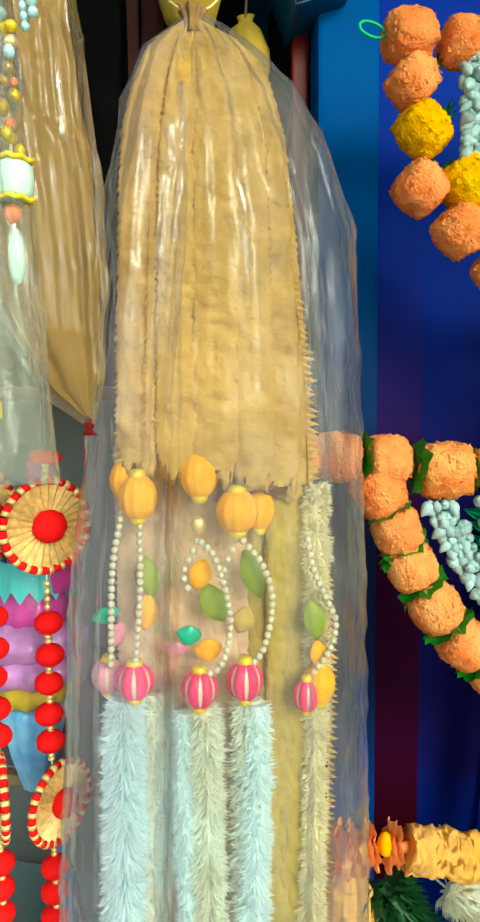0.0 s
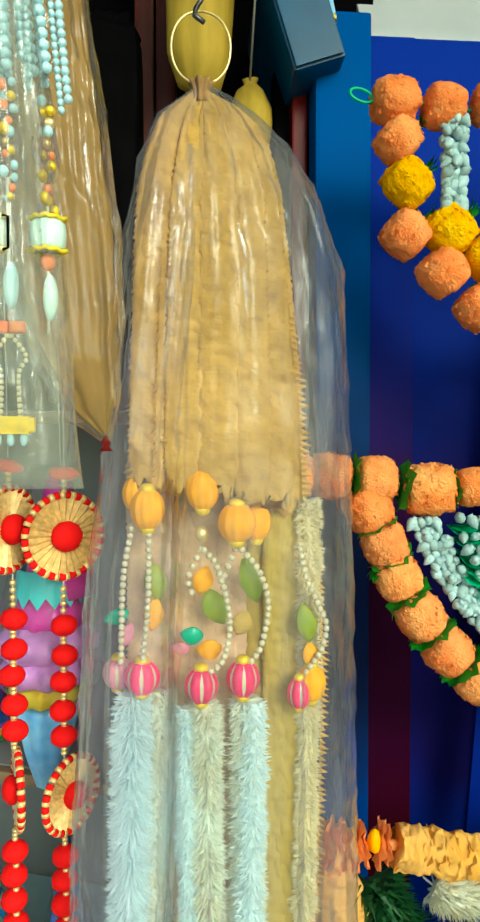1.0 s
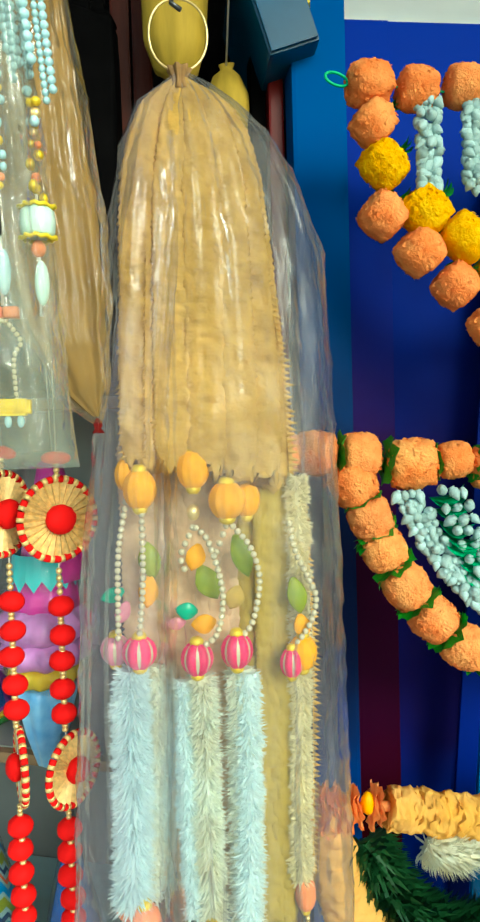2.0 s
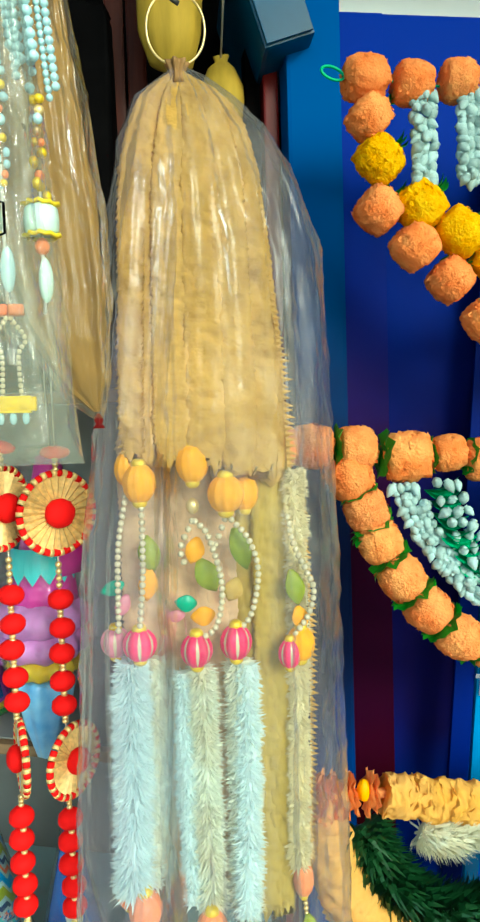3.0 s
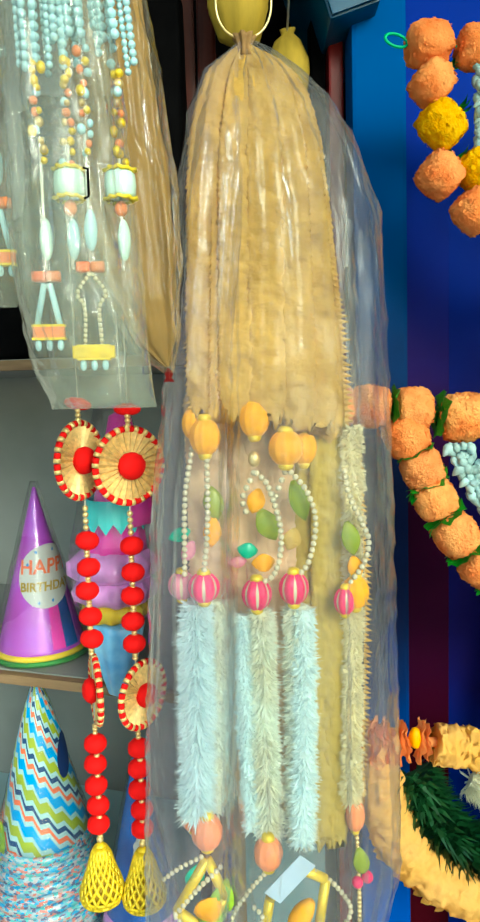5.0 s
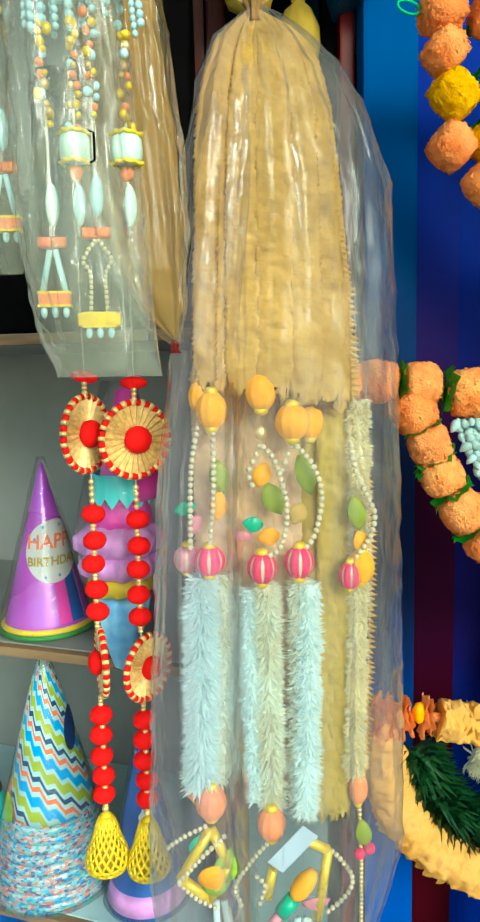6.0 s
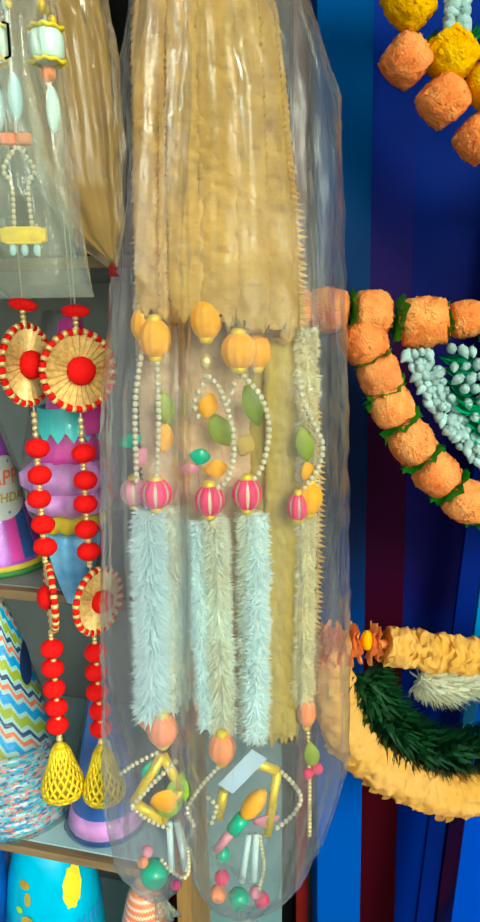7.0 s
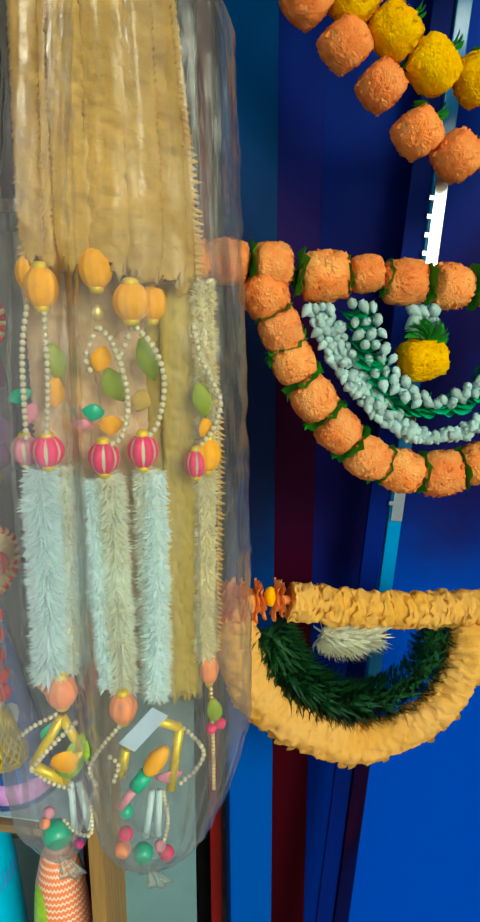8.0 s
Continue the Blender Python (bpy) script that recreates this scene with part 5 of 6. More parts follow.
# torn petal tips along the outer edge of the loop
PETAL_TIP = mesh_of(leaf(bmesh.new(), (0, 0, 0), (0, 0, -1), 1.0, 0.42), "petal_tip", RUFF)
rim = curve_points([(x, 0, z) for x, z in LOWER], 60)
for i in range(14, 58):
    t = (rim[i + 1] - rim[i - 1]).normalized()
    out = math.degrees(math.atan2(-t.x, -t.z)) - 90
    part("petal_tip", PETAL_TIP, None, low, at=pose(rim[i].x + 0.0125 * t.z, rnd.uniform(-0.006, 0.002), rim[i].z - 0.0125 * t.x, 0, out + 180 + rnd.uniform(-14, 14), rnd.uniform(-30, 30)) @ Matrix.Scale(rnd.uniform(0.008, 0.013), 4))
g_in = [(0.1104, 0.004, 1.1006), (0.1294, 0.002, 1.0616), (0.1571, 0.0, 1.0340), (0.1961, 0.0, 1.0215), (0.2349, 0.0, 1.0300), (0.2620, 0.002, 1.0560), (0.2703, 0.004, 1.090)]
bm = tinsel(g_in, 0.032, 1700, 0.0018, 0.0, 0.35, 0.22, 21, 0.35)
tagged(part("green_tinsel", bm, DKGREEN, low, "dark green spiky tinsel", smooth=False), kind="stuff")
bm = tinsel([(0.158, -0.002, 1.097), (0.182, -0.004, 1.088), (0.208, -0.002, 1.092)], 0.021, 1100, 0.0009, 0.2, 0.5, 0.3, 22, 0.6)
tagged(part("white_tuft", bm, IVORY_F, low, "white tinsel tuft", smooth=False), kind="stuff")

# ---- bagged tinsel hangings ----
RING = (-0.0185, 0.70, 1.675)
ring = thing("wire_ring", RING, "thin brass wire ring hung on a steel hook", "ring")
part("wire", tube(bmesh.new(), [(0.0185 * math.sin(a), 0.001 * math.cos(3 * a), 0.0225 * math.cos(a)) for a in [2 * math.pi * k / 36 for k in range(37)]], 0.0008, 6), GOLD, ring)
part("hook", tube(bmesh.new(), [(0.002, -0.004, 0.013), (-0.004, -0.004, 0.017), (-0.003, 0.0, 0.024), (0.001, 0.0, 0.03), (0.0005, 0.0, 0.275)], 0.0016, 8), DARKSTEEL, ring, "steel hook")

CAP = mesh_of(lathe(bmesh.new(), [(0.35, -1.35), (0.55, -1.2), (0.62, -0.95), (0.3, -0.85)], 14), "cap", GOLD_CAP)


def bulb(parent, x, y, z, r, h, material, name, ribs=8):
    o = part(name, lathe(bmesh.new(), ball_profile(r, h, 10), 40, (x, y, z), 1, 6 if material in (PINK, PALE_PINK) else ribs + 3, 0.09 if material in (PINK, PALE_PINK) else 0.045), material, parent)
    if material in (PINK, PALE_PINK):
        part("thread_core", lathe(bmesh.new(), ball_profile(r * 0.945, h * 0.98, 10), 24, (x, y, z)), PEARL, o, "cream thread between the lobes")
    for s in (1, -1):
        part("cap", CAP, None, o, at=pose(x, y, z) @ Matrix.Diagonal((r * 0.8, r * 0.8, s * h * 0.88, 1)))
    return o


def hanging(uppers, lowers, label, seed):
    """Cream frilled strips from the knot, and fringe strands below the beads: (path, width, depth) and (path, radius, blades, material)."""
    h = thing("tinsel_hanging", (0, 0, 0), label, "tinsel hanging", "tinsel hangings in the bag")
    for k, (p, half, deep) in enumerate(uppers):
        tagged(part("upper_fringe", frill_strip(p, half, deep, seed + k), CREAM, h), kind="stuff")
    for k, (p, r, blades, m) in enumerate(lowers):
        tagged(part("lower_fringe", ribbon_fringe(p, r, blades, 0.0011, seed + 20 + k), m, h, smooth=False), kind="stuff")
    return h


def back_strips(h, xs, y, z0, z1, m, half=0.0118):
    """Dull cream strips that hang behind the bead work."""
    for k, x in enumerate(xs):
        tagged(part("back_fringe", frill_strip([(x, y + 0.002 * (k % 2), z0), (x + 0.001, y, (z0 + z1) / 2), (x, y, z1)], half, 0.0040, 200 + k + int(abs(x) * 900), full=True), m, h, "dull cream fringe"), kind="stuff")


K = Vector((-0.0185, 0.70, 1.648))


def up(x0, y, x1, zb=1.395):
    return [K, (K.x + (x0 - K.x) * 0.76, 0.70 + (y - 0.70) * 0.7, 1.622), (x0, y, 1.57), (x0 * 0.3 + x1 * 0.7, y, 1.48), (x1, y, zb)]


ha = hanging([(up(-0.0455, 0.694, -0.0505, 1.406), 0.0138, 0.0048), (up(-0.0400, 0.708, -0.0390, 1.404), 0.0138, 0.0048)],
    [([(-0.0610, 0.697, 1.268), (-0.0625, 0.698, 1.18), (-0.0650, 0.699, 1.104)], 0.0168, 2700, WHITE_F), ([(-0.0455, 0.702, 1.268), (-0.0470, 0.703, 1.18), (-0.0520, 0.704, 1.104)], 0.0100, 1100, IVORY_F)],
    "bagged tinsel hanging with cream top and white lower fringe", 30)
hb = hanging([(up(-0.0250, 0.690, -0.0285, 1.404), 0.0138, 0.0048), (up(-0.0190, 0.708, -0.0165, 1.402), 0.0138, 0.0048), (up(-0.0070, 0.6885, -0.0075, 1.402), 0.0138, 0.0048)],
    [([(-0.0270, 0.697, 1.258), (-0.0260, 0.698, 1.18), (-0.0235, 0.700, 1.090)], 0.0095, 1200, WHITE_F), ([(-0.0145, 0.696, 1.262), (-0.0130, 0.698, 1.18), (-0.0110, 0.700, 1.088)], 0.0140, 1700, IVORY_F)],
    "bagged tinsel hanging with cream top and white lower fringe", 50)
hc = hanging([(up(0.0030, 0.708, 0.0060, 1.400), 0.0138, 0.0048), (up(0.0080, 0.6900, 0.0135, 1.398), 0.0138, 0.0048)],
    [([(0.0120, 0.698, 1.264), (0.0135, 0.699, 1.18), (0.0130, 0.700, 1.082)], 0.0145, 1700, IVORY_F), ([(0.0165, 0.694, 1.262), (0.0155, 0.691, 1.17), (0.0130, 0.690, 1.084)], 0.0125, 850, WHITE_F)],
    "bagged tinsel hanging with cream top and white lower fringe", 70)
hd = hanging([(up(0.0190, 0.6960, 0.0300, 1.396), 0.0138, 0.0048), (up(0.0225, 0.704, 0.0365, 1.391), 0.0138, 0.0048)], [],
    "bagged tinsel hanging with cream fringe throughout", 90)
back_strips(hd, (0.0330, 0.0415), 0.7085, 1.430, 1.075, CREAM_G, 0.0110)
tagged(part("pale_fringe", ribbon_fringe([(0.0530, 0.703, 1.392), (0.0540, 0.703, 1.25), (0.0520, 0.703, 1.106)], 0.0104, 3000, 0.0009, 410, 0.02, 0.5), CREAM_L, hd, "pale cream toothed fringe", smooth=False), kind="stuff")
back_strips(hd, (0.0230,), 0.7160, 1.430, 1.104, CREAM_G)
back_strips(hc, (0.0110, 0.0000), 0.7180, 1.430, 1.100, BACK_F)
back_strips(hb, (-0.0130, -0.0250), 0.7185, 1.430, 1.100, BACK_F)
back_strips(ha, (-0.0440, -0.0560), 0.7180, 1.430, 1.110, BACK_F)

for h, pts, r, tooth, sides, start in (
    (hd, up(0.0230, 0.700, 0.0400, 1.392), 0.0115, 0.0042, (1,), 0.40),
    (hd, [(0.0550, 0.705, 1.392), (0.0560, 0.705, 1.25), (0.0540, 0.705, 1.108)], 0.0095, 0.0030, (1,), 0.02),
    (ha, up(-0.0450, 0.692, -0.0515, 1.405), 0.0110, 0.0026, (-1,), 0.35),
    (ha, up(-0.0400, 0.687, -0.0445, 1.405), 0.0030, 0.0018, (-1,), 0.45),
):
    tagged(part("fringe_teeth", saw_teeth(pts, r, 0.0040, tooth, 300 + int(r * 1e5), sides, start), CREAM, h, "pointed fringe teeth", smooth=False), kind="stuff")

# middle ornaments
bulb(ha, -0.0515, 0.690, 1.388, 0.0105, 0.0135, YELLOW, "yellow_bulb")
bulb(ha, -0.0585, 0.698, 1.397, 0.009, 0.012, YELLOW, "yellow_bulb")
bulb(hb, -0.0170, 0.690, 1.400, 0.0105, 0.0135, YELLOW, "yellow_bulb")
part("gold_bead", GB, None, hb, at=pose(-0.0175, 0.689, 1.372) @ Matrix.Diagonal((0.0045, 0.0045, 0.0055, 1)))
bulb(hc, 0.0045, 0.690, 1.379, 0.0120, 0.0130, YELLOW, "yellow_bulb")
bulb(hc, 0.0185, 0.700, 1.378, 0.009, 0.0125, YELLOW, "yellow_bulb")
bulb(hd, 0.0540, 0.694, 1.2735, 0.0095, 0.0125, YELLOW, "yellow_bulb")
bulb(ha, -0.0548, 0.691, 1.281, 0.0105, 0.0115, PINK, "pink_bead")
bulb(ha, -0.0715, 0.708, 1.278, 0.0095, 0.011, PALE_PINK, "pink_bead")
bulb(hb, -0.0175, 0.689, 1.2755, 0.0100, 0.0120, PINK, "pink_bead")
bulb(hc, 0.0090, 0.690, 1.279, 0.0100, 0.0125, PINK, "pink_bead")
bulb(hd, 0.0455, 0.690, 1.2685, 0.0075, 0.0105, PINK, "pink_bead")

for h, pts in (
    (ha, [(-0.0505, 0.688, 1.372), (-0.051, 0.687, 1.33), (-0.0545, 0.688, 1.290)]),
    (ha, [(-0.0605, 0.692, 1.38), (-0.0665, 0.692, 1.345), (-0.0685, 0.695, 1.290)]),
    (hb, [(-0.016, 0.688, 1.362), (-0.008, 0.685, 1.352), (0.0, 0.684, 1.32), (-0.004, 0.685, 1.293), (-0.015, 0.687, 1.283)]),
    (hb, [(-0.018, 0.69, 1.362), (-0.026, 0.69, 1.345), (-0.024, 0.69, 1.335)]),
    (hc, [(0.008, 0.689, 1.362), (0.019, 0.687, 1.348), (0.0245, 0.686, 1.327), (0.020, 0.687, 1.30), (0.0115, 0.689, 1.287)]),
    (hc, [(0.004, 0.692, 1.362), (-0.003, 0.692, 1.345)]),
    (hd, [(0.0455, 0.690, 1.362), (0.0490, 0.689, 1.344), (0.0580, 0.689, 1.324), (0.0625, 0.689, 1.312), (0.0590, 0.689, 1.296), (0.0500, 0.690, 1.282)]),
):
    part("pearl_chain", pearls(pts, 0.0022), PEARL, h, "string of cream pearls")

for h, x, y, z, way, ln, w, m, nm in (
    (ha, -0.049, 0.697, 1.352, (0.2, 0, -1), 0.03, 0.009, GREEN, "green_petal"),
    (ha, -0.047, 0.696, 1.33, (-0.1, 0, -1), 0.026, 0.008, YELLOW, "yellow_petal"),
    (ha, -0.064, 0.7, 1.32, (-0.8, 0, -0.3), 0.02, 0.006, TEAL, "teal_petal"),
    (ha, -0.062, 0.7, 1.312, (-0.5, 0, -1), 0.02, 0.006, PALE_PINK, "pink_petal"),
    (hb, -0.014, 0.694, 1.35, (-0.3, 0, -1), 0.022, 0.008, YELLOW, "yellow_petal"),
    (hb, -0.014, 0.695, 1.335, (0.5, 0, -1), 0.03, 0.010, GREEN, "green_petal"),
    (hb, -0.016, 0.693, 1.305, (-1, 0, 0.15), 0.018, 0.007, TEAL, "teal_petal"),
    (hb, -0.004, 0.692, 1.298, (-1, 0, -0.1), 0.02, 0.008, YELLOW, "yellow_petal"),
    (hb, -0.024, 0.694, 1.298, (-1, 0, -0.1), 0.016, 0.005, PALE_PINK, "pink_petal"),
    (hc, 0.010, 0.695, 1.355, (0.3, 0, -1), 0.036, 0.0085, GREEN, "green_petal"),
    (hc, 0.012, 0.697, 1.32, (-0.4, 0, -1), 0.02, 0.008, CREAM_D, "cream_petal"),
    (hd, 0.048, 0.692, 1.325, (0.2, 0, -1), 0.03, 0.008, GREEN, "green_petal"),
    (hd, 0.052, 0.691, 1.30, (0.2, 0, -1), 0.02, 0.007, YELLOW, "yellow_petal"),
):
    solid(part(nm, leaf(bmesh.new(), (x, y + 0.003, z), way, ln * 0.85, w * 0.8), m, h), 0.0012)

# bottom ornaments
bulb(ha, -0.0575, 0.694, 1.094, 0.0115, 0.0135, PEACH, "peach_bulb")
bulb(ha, -0.0685, 0.705, 1.100, 0.009, 0.012, PEACH, "peach_bulb")
bulb(hb, -0.0125, 0.690, 1.078, 0.0105, 0.0130, PEACH, "peach_bulb")
bulb(hd, 0.0550, 0.704, 1.096, 0.0075, 0.0130, PEACH, "peach_bulb")


def bar_between(a, b, r, seg=8):
    return tube(bmesh.new(), [a, b], r, seg)


Y = 0.689
sq = [(-0.058, Y, 1.076), (-0.081, Y - 0.002, 1.037), (-0.060, Y, 1.018), (-0.045, Y - 0.002, 1.047)]
for a, b in zip(sq, sq[1:] + sq[:1]):
    part("gold_frame", bar_between(a, b, 0.0040), GOLD_CAP, ha, "gold wrapped frame bar")
part("pearl_chain", pearls([(-0.048, Y - 0.004, 1.072), (-0.066, Y - 0.005, 1.055), (-0.082, Y - 0.005, 1.037)], 0.0021), PEARL, ha)
part("pearl_chain", pearls([(-0.062, Y - 0.003, 1.08), (-0.078, Y - 0.003, 1.072), (-0.090, Y - 0.001, 1.062)], 0.0019), PEARL, ha)
part("pearl_chain", pearls([(-0.082, Y - 0.004, 1.034), (-0.07, Y - 0.004, 1.022), (-0.056, Y - 0.004, 1.014)], 0.0019), PEARL, ha)
solid(part("yellow_petal", leaf(bmesh.new(), (-0.068, Y - 0.003, 1.035), (0.9, 0, 0.55), 0.024, 0.009), YELLOW, ha), 0.0015)
solid(part("lime_petal", leaf(bmesh.new(), (-0.052, Y - 0.001, 1.032), (0.3, 0, 1), 0.03, 0.009), LIME, ha), 0.0015)
solid(part("lime_petal", leaf(bmesh.new(), (-0.066, Y - 0.001, 1.03), (1, 0, 0.1), 0.022, 0.007), LIME, ha), 0.0015)
solid(part("teal_petal", leaf(bmesh.new(), (-0.072, Y + 0.003, 1.052), (0.5, 0, 1), 0.022, 0.007), TEAL, ha), 0.0015)
for dx in (-0.003, 0.003):
    part("white_tube", bar_between((-0.052 + dx, Y, 1.016), (-0.049 + dx * 1.8, Y, 0.972), 0.0026), WHITE_F, ha)
part("green_ball", ball(bmesh.new(), (-0.069, Y + 0.004, 0.966), 0.0115, None, 20, 12), TEAL, ha)
part("pearl_chain", pearls([(-0.046, Y, 1.01), (-0.041, Y, 0.985), (-0.043, Y, 0.965), (-0.054, Y - 0.002, 0.972), (-0.062, Y, 0.982)], 0.0018), PEARL, ha)
part("pink_bead", ball(bmesh.new(), (-0.073, Y, 0.991), 0.0045, None, 12, 8), PALE_PINK, ha)
part("peach_bead", ball(bmesh.new(), (-0.077, Y, 0.981), 0.0045, None, 12, 8), PEACH, ha)
part("pink_bead", ball(bmesh.new(), (-0.052, Y, 0.958), 0.004, None, 12, 8), PINK, ha)

part("pearl_chain", pearls([(-0.016, Y, 1.062), (-0.028, Y, 1.048), (-0.040, Y, 1.028), (-0.036, Y, 1.012)], 0.0020), PEARL, hb)
part("pearl_chain", pearls([(-0.024, Y - 0.003, 1.038), (-0.018, Y - 0.003, 1.03), (-0.022, Y - 0.003, 1.016)], 0.0020), PEARL, hb)
part("pearl_chain", pearls([(0.022, Y, 1.062), (0.036, Y, 1.052), (0.0485, Y, 1.032), (0.042, Y, 1.016), (0.03, Y, 1.005)], 0.0021), PEARL, hc)
for a, b in (((0.010, Y, 1.066), (0.030, Y, 1.056)), ((0.010, Y, 1.066), (-0.012, Y, 1.042)), ((-0.012, Y, 1.042), (-0.016, Y, 1.018)), ((0.030, Y, 1.056), (0.022, Y, 1.0))):
    part("gold_frame", bar_between(a, b, 0.0038), GOLD_CAP, hc, "gold wrapped frame bar")
part("yellow_bead", tube(bmesh.new(), curve_points([(0.003, Y - 0.004, 1.020), (0.011, Y - 0.004, 1.031), (0.019, Y - 0.004, 1.042)], 9), [0.003, 0.0055, 0.0068, 0.0072, 0.0075, 0.0072, 0.0065, 0.005, 0.003], 14), YELLOW, hc)
part("green_bead", bar_between((-0.006, Y - 0.004, 1.008), (0.003, Y - 0.004, 1.020), 0.0058, 14), TEAL, hc)
part("pink_tube", bar_between((-0.019, Y - 0.004, 0.991), (-0.007, Y - 0.004, 1.007), 0.0036, 10), PALE_PINK, hc)
solid(part("pink_petal", leaf(bmesh.new(), (0.01, Y, 1.012), (1, 0, 0.15), 0.022, 0.005), PALE_PINK, hc), 0.001)
for dx in (-0.003, 0.003):
    part("white_tube", bar_between((0.010 + dx, Y, 1.0), (0.006 + dx * 1.6, Y, 0.957), 0.0026), WHITE_F, hc)
for x, z, r, m, nm in ((-0.015, 0.962, 0.006, PINK, "pink_bead"), (-0.018, 0.947, 0.007, PEACH, "peach_bead"), (0.017, 0.938, 0.0065, PINK, "pink_bead"), (-0.002, 0.941, 0.0085, TEAL, "green_bead"), (-0.014, 0.984, 0.006, TEAL, "green_bead"), (0.012, 0.946, 0.005, PALE_PINK, "pink_bead")):
    part(nm, ball(bmesh.new(), (x, Y, z), r, None, 14, 8), m, hc)
part("pearl_chain", pearls([(0.016, Y, 0.998), (0.019, Y, 0.97), (0.014, Y, 0.945)], 0.0018), PEARL, hc)
part("pearl_chain", pearls([(0.056, 0.703, 1.082), (0.0575, 0.702, 1.04), (0.058, 0.702, 0.985)], 0.0019), GOLD, hd)
solid(part("green_petal", leaf(bmesh.new(), (0.057, 0.70, 1.072), (0.15, 0, -1), 0.022, 0.006), GREEN, hd), 0.0012)
for x, z in ((0.056, 1.044), (0.0635, 1.048)):
    part("pink_bead", ball(bmesh.new(), (x, 0.70, z), 0.0045, None, 12, 8), PINK, hd)

tag = tagged(part("paper_tag", boxes(((-0.0075, -0.0004, -0.020), (0.0075, 0.0004, 0.020)), bevel=0.0003), TAGM, smooth=False, at=pose(0.0020, 0.676, 1.067, 8, 40, 6)), "blank grey-blue paper price tag inside the bag", "tag")


def bag(name, left, right, y, depth, bottom, label, material, folds=7, seed=0, seg=168, rows=150, flat_bottom=False, deep=0.10, parent=None, rise=0.10):
    """A hanging film bag: left and right edges are (x, z) runs from the top down."""
    zs_l, xs_l = [-p[1] for p in left], [p[0] for p in left]
    zs_r, xs_r = [-p[1] for p in right], [p[0] for p in right]
    ztop, zbot = left[0][1], bottom
    bm = bmesh.new()
    rings = []
    for i in range(rows + 1):
        f = i / rows
        z = ztop + (zbot - ztop) * (1 - (1 - f) ** 1.25 if not flat_bottom else f)
        xl, xr = float(np.interp(-z, zs_l, xs_l)), float(np.interp(-z, zs_r, xs_r))
        cx, hw = (xl + xr) / 2, max(0.001, (xr - xl) / 2)
        ease = min(1, 0.05 + (ztop - z) / (rise * 1.8))
        dp = depth * min(1 - (1 - ease) ** 2, 0.10 + ((z - zbot) / 0.05) ** 0.6 if z > zbot else 0.1)
        ring = []
        for k in range(seg):
            a = 2 * math.pi * k / seg
            ca, sa = math.cos(a), math.sin(a)
            ex = math.copysign(abs(ca) ** 0.8, ca)
            ey = math.copysign(abs(sa) ** 0.8, sa)
            fold = 1 + deep * (1.8 * noise.noise(Vector((folds * 0.8 * ca + seed, folds * 0.8 * sa, z * 5)))) * abs(sa)
            p = Vector((cx + hw * ex, y + dp * ey * fold, z))
            n = noise.noise_vector(Vector((p.x * 30, p.y * 30 + seed, p.z * 9)))
            p += Vector((n.x * 0.0012, n.y * 0.0035, 0)) * min(1, dp / 0.01)
            if parent is None:
                q = Vector((p.x * 26 + p.z * 9, p.y * 26 + seed, p.z * 15))
                ridge = max(0, 1 - 7 * abs(noise.noise(q))) + 0.6 * max(0, 1 - 8 * abs(noise.noise(q * 2.3)))
                p += Vector((ex, ey, 0)) * ridge * 0.0016 * min(1, dp / 0.01)
            ring.append(bm.verts.new(p))
        rings.append(ring)
    for a, b in zip(rings, rings[1:]):
        for k in range(seg):
            bm.faces.new((a[k], a[(k + 1) % seg], b[(k + 1) % seg], b[k]))
    bm.normal_update()
    # far faces take the copy with added haze
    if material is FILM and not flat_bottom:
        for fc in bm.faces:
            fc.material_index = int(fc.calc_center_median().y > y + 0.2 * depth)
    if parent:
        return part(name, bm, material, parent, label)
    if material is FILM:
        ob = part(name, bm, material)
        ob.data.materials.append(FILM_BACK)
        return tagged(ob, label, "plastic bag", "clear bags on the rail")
    return tagged(part(name, bm, material), label, "plastic bag", "clear bags on the rail")


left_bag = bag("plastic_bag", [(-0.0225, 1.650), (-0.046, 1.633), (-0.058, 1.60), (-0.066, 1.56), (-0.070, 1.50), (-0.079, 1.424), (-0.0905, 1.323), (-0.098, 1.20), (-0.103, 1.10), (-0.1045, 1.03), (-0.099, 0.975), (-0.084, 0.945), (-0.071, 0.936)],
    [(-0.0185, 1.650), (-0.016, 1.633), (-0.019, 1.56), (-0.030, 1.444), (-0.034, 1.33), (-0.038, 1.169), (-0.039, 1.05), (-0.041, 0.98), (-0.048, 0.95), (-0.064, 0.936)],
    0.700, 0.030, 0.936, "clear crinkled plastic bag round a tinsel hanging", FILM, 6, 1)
# left bag gets the film tinted for its cool reflection
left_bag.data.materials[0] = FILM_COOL
